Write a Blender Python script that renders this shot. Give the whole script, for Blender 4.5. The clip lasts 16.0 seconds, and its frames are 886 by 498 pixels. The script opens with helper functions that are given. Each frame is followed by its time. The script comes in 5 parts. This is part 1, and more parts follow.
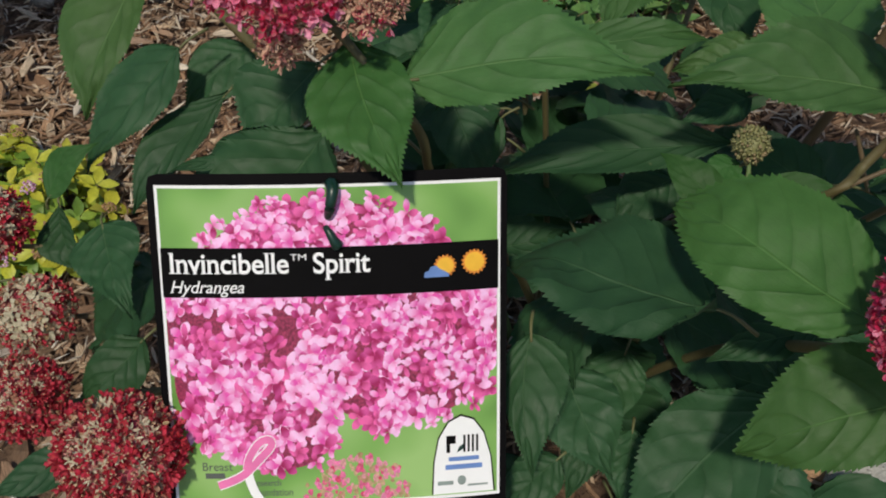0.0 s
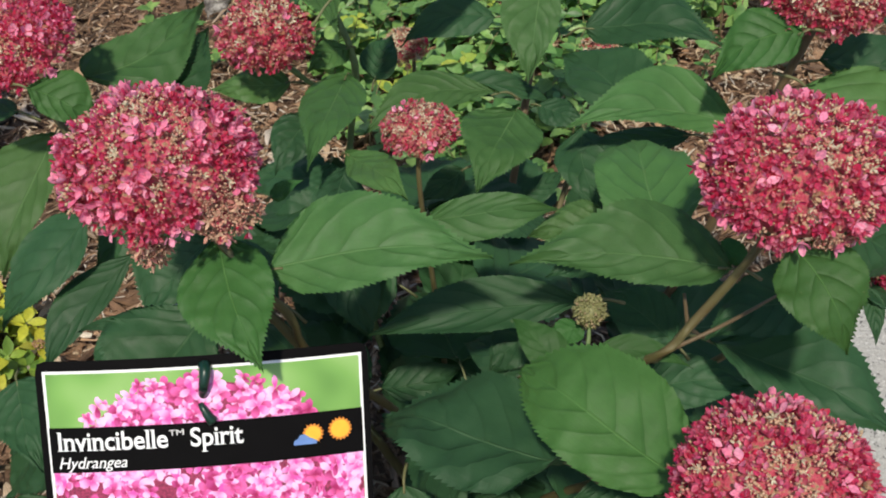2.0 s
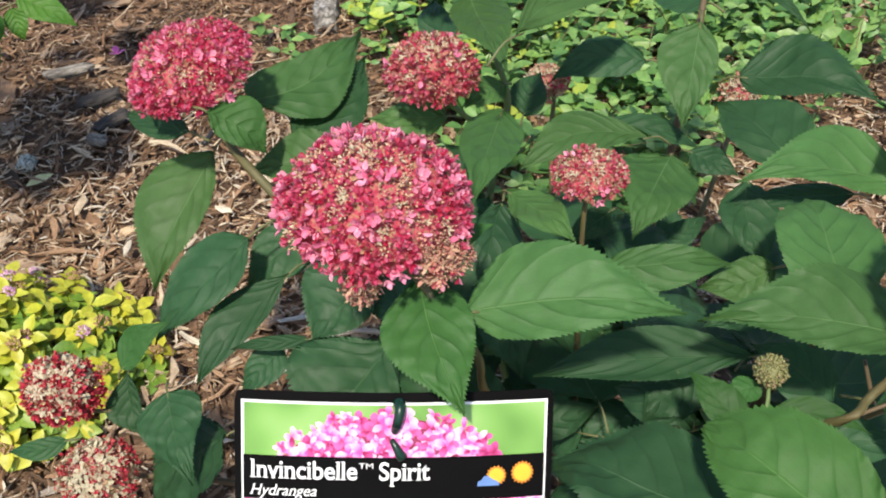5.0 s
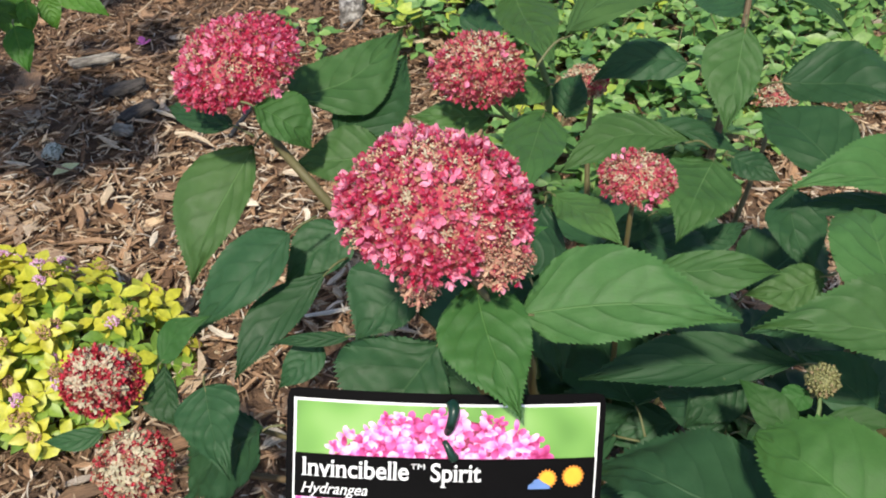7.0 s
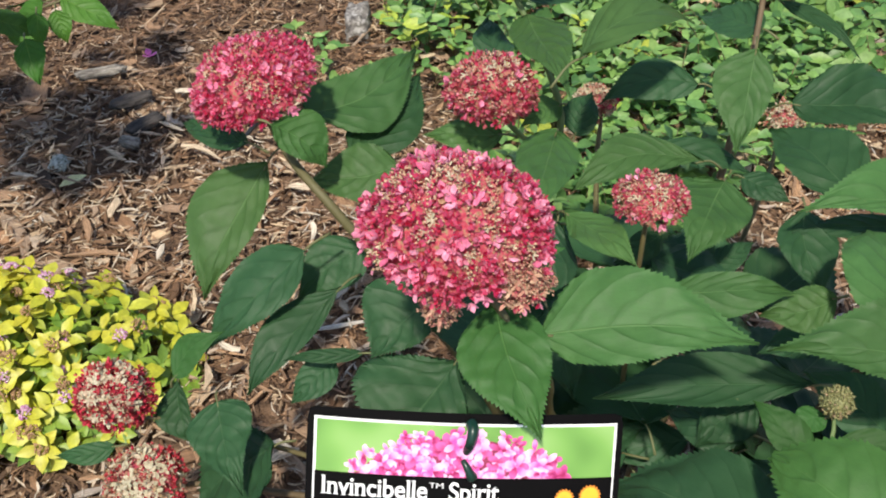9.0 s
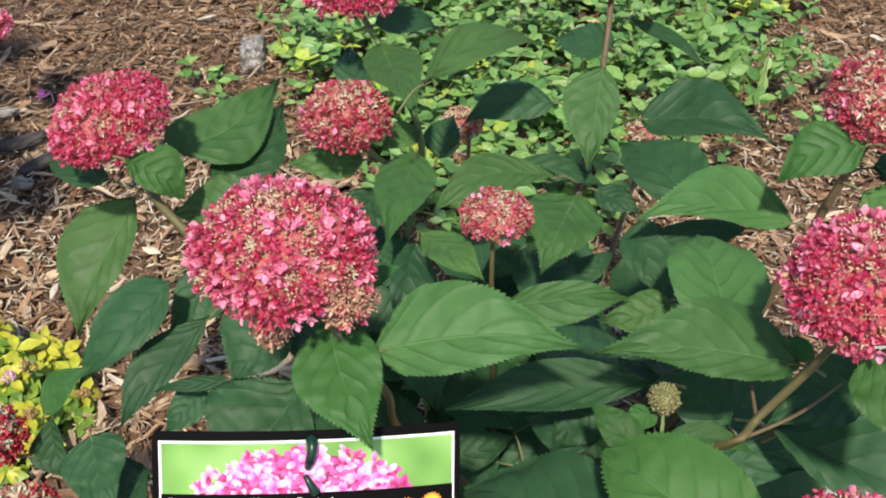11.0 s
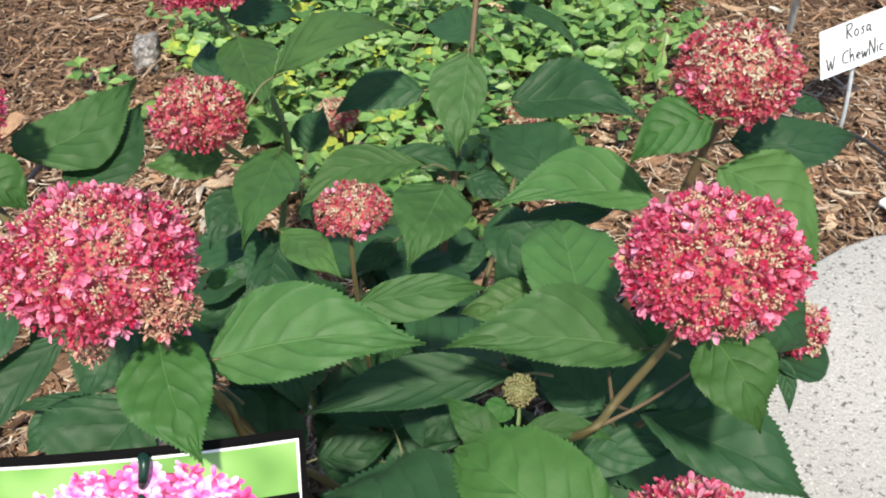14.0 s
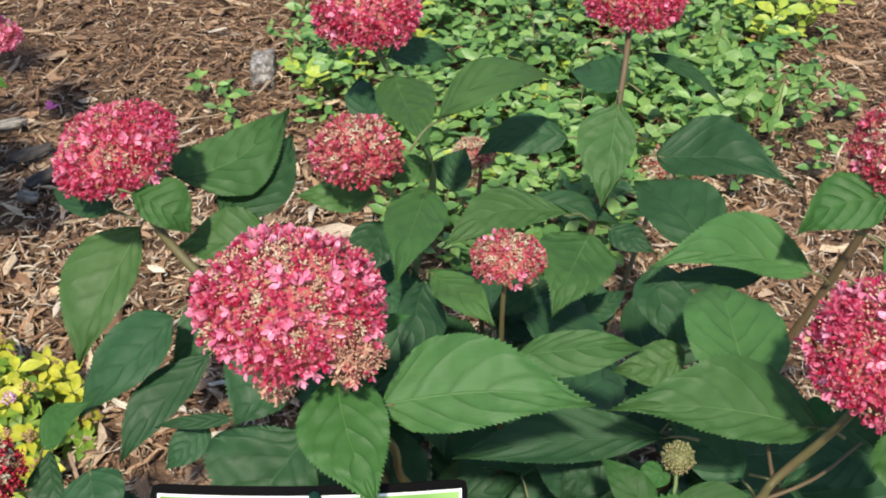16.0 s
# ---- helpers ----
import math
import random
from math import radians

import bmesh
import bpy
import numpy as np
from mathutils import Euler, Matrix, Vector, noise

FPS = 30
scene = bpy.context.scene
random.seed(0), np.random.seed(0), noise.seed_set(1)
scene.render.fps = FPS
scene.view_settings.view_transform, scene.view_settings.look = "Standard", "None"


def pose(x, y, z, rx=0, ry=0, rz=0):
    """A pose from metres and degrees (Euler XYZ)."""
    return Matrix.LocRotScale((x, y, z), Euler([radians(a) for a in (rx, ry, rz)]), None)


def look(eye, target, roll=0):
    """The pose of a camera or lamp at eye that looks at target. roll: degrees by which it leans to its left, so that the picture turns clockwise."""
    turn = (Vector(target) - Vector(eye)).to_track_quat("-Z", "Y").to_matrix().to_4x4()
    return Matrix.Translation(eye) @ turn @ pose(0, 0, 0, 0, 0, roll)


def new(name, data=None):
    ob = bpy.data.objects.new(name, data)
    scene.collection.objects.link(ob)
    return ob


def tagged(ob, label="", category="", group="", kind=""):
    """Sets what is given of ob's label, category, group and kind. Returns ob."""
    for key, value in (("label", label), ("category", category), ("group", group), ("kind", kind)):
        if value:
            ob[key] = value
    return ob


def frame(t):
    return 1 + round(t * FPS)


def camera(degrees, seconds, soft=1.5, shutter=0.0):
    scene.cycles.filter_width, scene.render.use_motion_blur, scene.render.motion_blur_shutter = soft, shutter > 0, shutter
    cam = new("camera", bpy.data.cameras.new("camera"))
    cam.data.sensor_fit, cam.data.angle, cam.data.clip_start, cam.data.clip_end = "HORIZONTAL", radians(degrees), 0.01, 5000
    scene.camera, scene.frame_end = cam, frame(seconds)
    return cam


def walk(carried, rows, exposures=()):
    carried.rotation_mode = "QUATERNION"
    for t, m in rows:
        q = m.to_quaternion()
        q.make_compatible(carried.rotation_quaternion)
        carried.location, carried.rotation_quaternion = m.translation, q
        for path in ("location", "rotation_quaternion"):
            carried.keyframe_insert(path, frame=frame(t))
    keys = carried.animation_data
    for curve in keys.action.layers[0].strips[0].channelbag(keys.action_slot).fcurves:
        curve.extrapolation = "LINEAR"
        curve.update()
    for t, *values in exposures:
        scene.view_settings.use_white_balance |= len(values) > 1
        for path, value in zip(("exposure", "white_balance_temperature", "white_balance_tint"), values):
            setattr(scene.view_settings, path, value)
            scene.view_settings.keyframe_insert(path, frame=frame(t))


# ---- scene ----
cam = camera(47.0, 16.0, 1.95)
PATH = [
    (0, (0.0727, 0.0832, 0.6608), (0.0024, 1.4296, -0.8165), -4.34),
    (0.5, (0.0914, 0.0662, 0.6682), (0.0648, 1.4914, -0.7346), -4.18),
    (1, (0.1154, 0.0718, 0.6782), (0.0979, 1.5012, -0.7206), -4.94),
    (1.5, (0.1224, 0.0812, 0.695), (0.1082, 1.5199, -0.6942), -4.70),
    (2, (0.1238, 0.0787, 0.7203), (0.1251, 1.5372, -0.6482), -4.02),
    (2.5, (0.1136, 0.0731, 0.7285), (0.1041, 1.5383, -0.6328), -3.76),
    (3, (0.099, 0.0727, 0.7312), (0.0724, 1.5404, -0.6273), -3.52),
    (3.5, (0.0775, 0.075, 0.7368), (0.0238, 1.5502, -0.6126), -3.38),
    (4, (0.0665, 0.0792, 0.7394), (0.0005, 1.5573, -0.6063), -3.07),
    (4.5, (0.0596, 0.0839, 0.7408), (-0.0083, 1.5554, -0.6121), -2.77),
    (5, (0.0526, 0.0861, 0.742), (-0.0238, 1.5576, -0.6104), -2.56),
    (5.2, (0.0494, 0.0861, 0.745), (-0.0315, 1.5574, -0.6074), -2.64),
    (7.5, (0.0244, 0.0887, 0.7439), (-0.0585, 1.5508, -0.6183), -1.28),
    (8, (0.0184, 0.0888, 0.7467), (-0.064, 1.5491, -0.6174), -1.15),
    (8.2, (0.015, 0.0886, 0.7473), (-0.0677, 1.5516, -0.6138), -1.01),
    (10.3, (0.0421, 0.0801, 0.7582), (0.0287, 1.5773, -0.5677), -0.26),
    (10.5, (0.0499, 0.0772, 0.7594), (0.055, 1.5766, -0.5642), -0.20),
    (11, (0.0696, 0.0704, 0.7629), (0.1109, 1.5815, -0.5466), -0.74),
    (11.5, (0.0965, 0.0675, 0.7578), (0.1893, 1.5765, -0.5516), -0.98),
    (12, (0.1147, 0.0686, 0.7541), (0.2429, 1.5716, -0.5591), -0.86),
    (12.5, (0.1247, 0.0733, 0.7523), (0.2641, 1.5705, -0.5663), -1.21),
    (13, (0.1254, 0.0788, 0.7507), (0.2674, 1.5673, -0.5776), -1.20),
    (13.5, (0.1234, 0.0801, 0.7531), (0.2652, 1.5743, -0.5688), -1.12),
    (14, (0.1247, 0.0835, 0.7521), (0.265, 1.5725, -0.5757), -1.28),
    (14.5, (0.1266, 0.0876, 0.7529), (0.2591, 1.573, -0.5798), -1.29),
    (15, (0.1168, 0.0894, 0.7572), (0.225, 1.5792, -0.5728), -1.14),
    (15.5, (0.0954, 0.0934, 0.7654), (0.1683, 1.5928, -0.5561), -0.82),
    (16, (0.0673, 0.0956, 0.7712), (0.098, 1.6127, -0.5317), 0.25),
]
walk(cam, [(t, look(eye, target, roll)) for t, eye, target, roll in PATH],
     [(0.0, -0.5), (0.7, -0.33), (1.5, -0.08), (3.5, 0.4), (5.0, 0.5), (7.5, 0.42), (8.3, 0.42), (11.0, 0.52), (12.5, 0.66), (14.5, 0.61), (16.0, 0.52)])

# ---- light ----
SUN_WAY = Vector((-0.09, -0.62, 1.0)).normalized()
world = bpy.data.worlds.new("sky")
scene.world = world
world.use_nodes = True
sky = world.node_tree.nodes.new("ShaderNodeTexSky")
sky.sky_type, sky.sun_disc = "NISHITA", False
sky.sun_elevation = math.asin(SUN_WAY.z)
sky.sun_rotation = math.atan2(SUN_WAY.x, SUN_WAY.y)
world.node_tree.links.new(sky.outputs[0], world.node_tree.nodes["Background"].inputs[0])
world.node_tree.nodes["Background"].inputs[1].default_value = 0.118
lamp = bpy.data.lights.new("sun", "SUN")
lamp.energy, lamp.angle, lamp.color = 3.85, radians(3), (1.0, 0.93, 0.78)
sun = new("sun", lamp)
sun.matrix_world = look(SUN_WAY * 20, (0, 0, 0))

# ---- materials ----


class Nodes:
    """A material and short calls to add its nodes."""

    def __init__(self, name, rough=0.6):
        self.mat = bpy.data.materials.new(name)
        self.mat.use_nodes = True
        self.tree = self.mat.node_tree
        self.bsdf = self.tree.nodes["Principled BSDF"]
        self.bsdf.inputs["Roughness"].default_value = rough

    def plug(self, socket, value):
        if isinstance(value, bpy.types.NodeSocket):
            self.tree.links.new(value, socket)
        elif value is not None:
            socket.default_value = value

    def math(self, op, a, b=None, c=None):
        n = self.tree.nodes.new("ShaderNodeMath")
        n.operation = op
        for s, v in zip(n.inputs, (a, b, c)):
            self.plug(s, v)
        return n.outputs[0]

    def noise(self, scale, detail=4, where=None, rough=0.6):
        n = self.tree.nodes.new("ShaderNodeTexNoise")
        n.inputs["Scale"].default_value, n.inputs["Detail"].default_value, n.inputs["Roughness"].default_value = scale, detail, rough
        self.plug(n.inputs["Vector"], where if where is not None else self.coords("Object"))
        return n.outputs["Fac"]

    def coords(self, kind):
        return self.tree.nodes.new("ShaderNodeTexCoord").outputs[kind]

    def mapped(self, where, scale):
        n = self.tree.nodes.new("ShaderNodeMapping")
        self.plug(n.inputs["Vector"], where)
        n.inputs["Scale"].default_value = scale
        return n.outputs[0]

    def ramp(self, fac, *stops):
        n = self.tree.nodes.new("ShaderNodeValToRGB")
        while len(n.color_ramp.elements) < len(stops):
            n.color_ramp.elements.new(0.5)
        for e, (p, c) in zip(n.color_ramp.elements, stops):
            e.position, e.color = p, (*c, 1)
        self.plug(n.inputs[0], fac)
        return n.outputs[0]

    def span(self, v, a, b, lo=0.0, hi=1.0):
        n = self.tree.nodes.new("ShaderNodeMapRange")
        for s, x in zip(n.inputs, (v, a, b, lo, hi)):
            self.plug(s, x)
        return n.outputs[0]

    def mix(self, fac, a, b, blend="MIX"):
        n = self.tree.nodes.new("ShaderNodeMix")
        n.data_type, n.blend_type = "RGBA", blend
        for s, v in zip((n.inputs[0], n.inputs[6], n.inputs[7]), (fac, a, b)):
            self.plug(s, (*v, 1) if isinstance(v, tuple) and len(v) == 3 else v)
        return n.outputs[2]

    def tint(self, colour, hue=0.5, sat=1.0, val=1.0):
        n = self.tree.nodes.new("ShaderNodeHueSaturation")
        for s, v in zip(n.inputs, (hue, sat, val, 1.0, colour)):
            self.plug(s, v)
        return n.outputs[0]

    def one(self):
        return self.tree.nodes.new("ShaderNodeObjectInfo").outputs["Random"]

    def island(self):
        return self.tree.nodes.new("ShaderNodeNewGeometry").outputs["Random Per Island"]

    def bump(self, height, strength=0.5, depth=0.001):
        n = self.tree.nodes.new("ShaderNodeBump")
        n.inputs["Strength"].default_value, n.inputs["Distance"].default_value = strength, depth
        self.plug(n.inputs["Height"], height)
        self.plug(self.bsdf.inputs["Normal"], n.outputs[0])

    def base(self, colour):
        self.plug(self.bsdf.inputs["Base Color"], (*colour, 1) if isinstance(colour, tuple) else colour)
        return self.mat

    def thin(self, colour, share):
        """Lets some light through a thin leaf or petal."""
        t = self.tree.nodes.new("ShaderNodeBsdfTranslucent")
        self.plug(t.inputs["Color"], colour)
        m = self.tree.nodes.new("ShaderNodeMixShader")
        m.inputs[0].default_value = share
        out = self.tree.nodes["Material Output"]
        self.tree.links.new(self.bsdf.outputs[0], m.inputs[1])
        self.tree.links.new(t.outputs[0], m.inputs[2])
        self.tree.links.new(m.outputs[0], out.inputs[0])


def leaf_material(name, blade, vein, rough, relief=1.0):
    m = Nodes(name, rough)
    sep = m.tree.nodes.new("ShaderNodeSeparateXYZ")
    m.plug(sep.inputs[0], m.coords("UV"))
    u = sep.outputs[0]
    a = m.math("ABSOLUTE", m.math("MULTIPLY_ADD", sep.outputs[1], 2.0, -1.0))
    wob = m.noise(30, 2)
    s = m.math("ADD", m.math("MULTIPLY_ADD", u, 7.0, m.math("MULTIPLY", m.math("POWER", a, 1.25), -1.9)), m.math("MULTIPLY", wob, 0.6))
    tri = m.math("ABSOLUTE", m.math("MULTIPLY_ADD", m.math("FRACT", s), 2.0, -1.0))
    side = m.math("MULTIPLY", m.span(tri, 0.74, 1.0), m.span(a, 0.95, 0.3, 0.1, 1.0))
    rib = m.math("MULTIPLY", m.span(a, 0.026, 0.008), m.span(u, 0.05, 0.8, 1.0, 0.15))
    veins = m.math("MAXIMUM", m.math("MULTIPLY", side, 0.32), rib)
    t2 = m.math("ABSOLUTE", m.math("MULTIPLY_ADD", m.math("FRACT", m.math("MULTIPLY_ADD", a, 7.0, m.math("MULTIPLY", wob, 2.2))), 2.0, -1.0))
    net = m.math("MULTIPLY", m.span(t2, 0.82, 1.0), 0.2)
    blotch = m.noise(95, 6, rough=0.7)
    patch = m.noise(13, 2)
    colour = m.mix(m.span(blotch, 0.3, 0.75), tuple(c * 0.86 for c in blade), tuple(c * 1.12 for c in blade))
    colour = m.mix(m.math("MULTIPLY", m.span(patch, 0.4, 0.7), 0.22), colour, (blade[0] * 1.3, blade[1] * 1.2, blade[2] * 0.95))
    colour = m.tint(colour, m.span(m.one(), 0, 1, 0.492, 0.510), 1.0, m.span(m.math("FRACT", m.math("MULTIPLY", m.one(), 7.3)), 0, 1, 0.84, 1.18))
    # shade of the sunken side veins and net, mixed into the blade colour
    colour = m.mix(m.math("MAXIMUM", m.math("MULTIPLY", side, 0.22), m.math("MULTIPLY", net, 0.40)), colour, tuple(c * 0.5 for c in blade))
    colour = m.mix(m.math("MULTIPLY", rib, 0.55), colour, vein)
    fleck = m.span(m.noise(420, 2), 0.72, 0.8)
    colour = m.mix(m.math("MULTIPLY", fleck, 0.35), colour, (0.2, 0.22, 0.1))
    m.base(colour)
    m.plug(m.bsdf.inputs["Roughness"], m.span(blotch, 0.3, 0.7, rough - 0.06, rough + 0.1))
    m.bsdf.inputs["Specular IOR Level"].default_value = 0.25
    fine = m.math("MULTIPLY", m.noise(700, 3), 0.16)
    quilt = m.math("MULTIPLY", m.math("POWER", tri, 2.5), -0.5)
    m.bump(m.math("ADD", m.math("ADD", m.math("MULTIPLY_ADD", veins, -0.6, m.math("MULTIPLY", net, -0.2)), quilt), fine), 0.6 * relief, 0.0013)
    m.thin(m.tint(colour, 0.47, 1.15, 1.6), 0.16)
    return m.mat


fresh = leaf_material("leaf_green", (0.058, 0.134, 0.039), (0.15, 0.27, 0.10), 0.53)
lush = leaf_material("leaf_bright_green", (0.047, 0.124, 0.030), (0.12, 0.25, 0.07), 0.53)
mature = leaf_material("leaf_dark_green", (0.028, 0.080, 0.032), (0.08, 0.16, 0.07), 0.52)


young = leaf_material("leaf_young_green", (0.030, 0.102, 0.024), (0.06, 0.15, 0.045), 0.6, 0.3)


def speckled(name, colours, rough=0.6, share=0.0, spread=(0.75, 1.3)):
    """Colours that differ from piece to piece."""
    m = Nodes(name, rough)
    stops = [(i / max(1, len(colours) - 1), c) for i, c in enumerate(colours)]
    c = m.ramp(m.island(), *stops)
    c = m.tint(c, 0.5, 1.0, m.span(m.noise(900, 2), 0.3, 0.7, *spread))
    m.base(c)
    if share:
        m.thin(c, share)
    return m.mat


PETAL_PINK = speckled("petal_pink", [(0.54, 0.014, 0.070), (0.67, 0.06, 0.175), (0.76, 0.185, 0.32), (0.59, 0.024, 0.115), (0.79, 0.31, 0.44), (0.60, 0.024, 0.08), (0.69, 0.12, 0.23), (0.64, 0.24, 0.23)], 0.5, 0.5)
PETAL_RED = speckled("petal_red", [(0.50, 0.014, 0.06), (0.63, 0.06, 0.14), (0.72, 0.17, 0.27), (0.54, 0.02, 0.075), (0.70, 0.30, 0.34), (0.54, 0.30, 0.17), (0.62, 0.09, 0.17), (0.60, 0.26, 0.20)], 0.5, 0.5)
PETAL_PALE = speckled("petal_pale", [(0.80, 0.23, 0.39), (0.86, 0.38, 0.52), (0.76, 0.16, 0.30)], 0.55, 0.3)
PETAL_FADED = speckled("petal_faded", [(0.35, 0.02, 0.035), (0.30, 0.16, 0.10), (0.42, 0.3, 0.17), (0.26, 0.03, 0.035)], 0.65, 0.1)
PETAL_DULL = speckled("petal_dull", [(0.44, 0.015, 0.04), (0.56, 0.04, 0.08), (0.34, 0.025, 0.035), (0.48, 0.04, 0.055)], 0.6, 0.2)
CAPSULE = speckled("capsule_tan", [(0.45, 0.28, 0.17), (0.52, 0.36, 0.24), (0.50, 0.20, 0.17), (0.47, 0.36, 0.22)], 0.7)
CAPSULE_BROWN = speckled("capsule_brown", [(0.43, 0.26, 0.17), (0.42, 0.14, 0.12), (0.50, 0.34, 0.23), (0.45, 0.28, 0.19)], 0.75)
SPENT_STAR = speckled("spent_star", [(0.45, 0.40, 0.27), (0.53, 0.49, 0.36), (0.48, 0.36, 0.26)], 0.7, 0.15)
BUD_GREEN = speckled("bud_green", [(0.18, 0.185, 0.07), (0.24, 0.225, 0.10), (0.15, 0.165, 0.06), (0.25, 0.18, 0.10)], 0.6)
# core coloured darker than the petals, to put shade into the gaps
CORE = Nodes("flower_core", 0.8)
CORE.base(CORE.ramp(CORE.noise(420, 4), (0.3, (0.34, 0.025, 0.055)), (0.48, (0.46, 0.07, 0.11)), (0.6, (0.36, 0.22, 0.13)), (0.75, (0.14, 0.13, 0.06))))
CORE.bump(CORE.noise(500, 3), 1.0, 0.002)


def stem_material(name, a, b):
    m = Nodes(name, 0.6)
    m.base(m.mix(m.noise(55, 4), a, b))
    m.bump(m.noise(400, 3, m.mapped(m.coords("Object"), (1, 1, 0.15))), 0.5, 0.001)
    return m.mat


STEM = stem_material("stem_tan_green", (0.09, 0.105, 0.034), (0.13, 0.085, 0.040))
STEM_BROWN = stem_material("stem_brown", (0.095, 0.070, 0.034), (0.145, 0.095, 0.05))
PETIOLE_GREEN = stem_material("petiole_green", (0.10, 0.17, 0.05), (0.14, 0.19, 0.07))
PETIOLE = stem_material("petiole", (0.10, 0.14, 0.05), (0.16, 0.13, 0.06))



def wood(name, *tones):
    """Splintered wood with a grain along each chip."""
    m = Nodes(name, 0.8)
    tone = m.math("FRACT", m.math("ADD", m.one(), m.island()))
    grain = m.noise(900, 4, m.mapped(m.coords("UV"), (0.07, 1, 1)), 0.7)
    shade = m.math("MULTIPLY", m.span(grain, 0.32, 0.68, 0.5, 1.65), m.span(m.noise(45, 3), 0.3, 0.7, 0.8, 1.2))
    m.base(m.tint(m.ramp(tone, *tones), 0.5, 1.0, shade))
    m.bump(grain, 0.7, 0.002)
    return m.mat


WOOD = wood("wood_chip", (0.0, (0.093, 0.050, 0.027)), (0.2, (0.184, 0.103, 0.057)), (0.42, (0.272, 0.153, 0.084)), (0.6, (0.391, 0.240, 0.141)), (0.76, (0.249, 0.172, 0.123)), (0.92, (0.583, 0.433, 0.284)), (1.0, (0.456, 0.374, 0.311)))
WOOD_DARK = wood("wood_chip_dark", (0.0, (0.06, 0.034, 0.02)), (0.3, (0.13, 0.076, 0.044)), (0.55, (0.20, 0.118, 0.068)), (0.8, (0.27, 0.165, 0.10)), (0.95, (0.36, 0.25, 0.16)), (1.0, (0.30, 0.25, 0.21)))
WOOD_FRESH = wood("wood_chip_fresh", (0.0, (0.26, 0.18, 0.12)), (0.25, (0.46, 0.35, 0.24)), (0.5, (0.56, 0.44, 0.31)), (0.7, (0.40, 0.35, 0.30)), (0.88, (0.66, 0.56, 0.43)), (1.0, (0.52, 0.47, 0.41)))

SOIL = Nodes("mulch_bed", 0.9)
_g = SOIL.noise(70, 8)
SOIL.base(SOIL.ramp(_g, (0.3, (0.07, 0.04, 0.025)), (0.55, (0.17, 0.10, 0.06)), (0.75, (0.26, 0.16, 0.1))))
SOIL.bump(SOIL.noise(160, 8), 1.0, 0.01)

CONCRETE = Nodes("concrete", 0.85)
_big, _fine = CONCRETE.noise(6, 5), CONCRETE.noise(300, 4)
_c = CONCRETE.mix(CONCRETE.span(_big, 0.3, 0.7), (0.39, 0.375, 0.35), (0.49, 0.475, 0.445))
_c = CONCRETE.mix(CONCRETE.span(_fine, 0.50, 0.66), _c, (0.34, 0.325, 0.30))
_c = CONCRETE.mix(CONCRETE.span(CONCRETE.noise(420, 2), 0.60, 0.70), _c, (0.64, 0.62, 0.59))
CONCRETE.base(CONCRETE.mix(CONCRETE.span(CONCRETE.noise(190, 2), 0.60, 0.66, 0.0, 0.9), _c, (0.12, 0.115, 0.11)))
CONCRETE.bump(CONCRETE.noise(240, 6), 0.9, 0.003)

STONE = Nodes("grey_stone", 0.85)
STONE.base(STONE.ramp(STONE.noise(110, 8), (0.36, (0.08, 0.07, 0.065)), (0.5, (0.22, 0.20, 0.185)), (0.62, (0.40, 0.38, 0.36))))
STONE.bump(STONE.noise(120, 6), 0.8, 0.004)
PALE_STONE = Nodes("pale_stone", 0.9)
PALE_STONE.base(PALE_STONE.ramp(PALE_STONE.noise(260, 6), (0.36, (0.10, 0.11, 0.08)), (0.46, (0.38, 0.39, 0.34)), (0.62, (0.62, 0.63, 0.57))))
PALE_STONE.bump(PALE_STONE.noise(300, 6), 1.0, 0.004)
BARK_GREY = Nodes("bark_grey", 0.9)
BARK_GREY.base(BARK_GREY.ramp(BARK_GREY.noise(60, 6, BARK_GREY.mapped(BARK_GREY.coords("Object"), (1, 5, 2))), (0.3, (0.07, 0.06, 0.05)), (0.5, (0.20, 0.175, 0.15)), (0.68, (0.42, 0.38, 0.33))))
BARK_GREY.bump(BARK_GREY.noise(90, 6, BARK_GREY.mapped(BARK_GREY.coords("Object"), (1, 5, 2))), 1.0, 0.003)
BARK_DARK = Nodes("bark_dark", 0.9)
BARK_DARK.base(BARK_DARK.ramp(BARK_DARK.noise(70, 6, BARK_DARK.mapped(BARK_DARK.coords("Object"), (1, 4, 2))), (0.3, (0.015, 0.013, 0.013)), (0.7, (0.085, 0.072, 0.065))))
BARK_DARK.bump(BARK_DARK.noise(90, 6), 1.0, 0.003)
CREAM_LEAF = speckled("cream_leaf", [(0.60, 0.62, 0.30), (0.66, 0.66, 0.38)], 0.6, 0.15)


def plain(name, colour, rough=0.5, metal=0.0, wear=0.12):
    m = Nodes(name, rough)
    v = m.noise(90, 5)
    m.base(m.tint((*colour, 1), 0.5, 1.0, m.span(v, 0.3, 0.7, 1 - wear, 1 + wear)))
    m.bsdf.inputs["Metallic"].default_value = metal
    m.bump(m.noise(500, 3), 0.15, 0.0005)
    return m.mat


CARD_BLACK = plain("card_black_print", (0.004, 0.0037, 0.004), 0.6)
CARD_BLACK.node_tree.nodes["Principled BSDF"].inputs["Specular IOR Level"].default_value = 0.06
CARD_WHITE = plain("card_white_print", (0.85, 0.85, 0.85), 0.4, 0, 0.04)
INK_WHITE = plain("ink_white", (0.88, 0.88, 0.88), 0.4, 0, 0.03)
INK_YELLOW = plain("ink_yellow", (0.85, 0.48, 0.04), 0.4)
INK_ORANGE = plain("ink_orange", (0.75, 0.25, 0.03), 0.4)
INK_BLUE = plain("ink_blue", (0.14, 0.25, 0.55), 0.4)
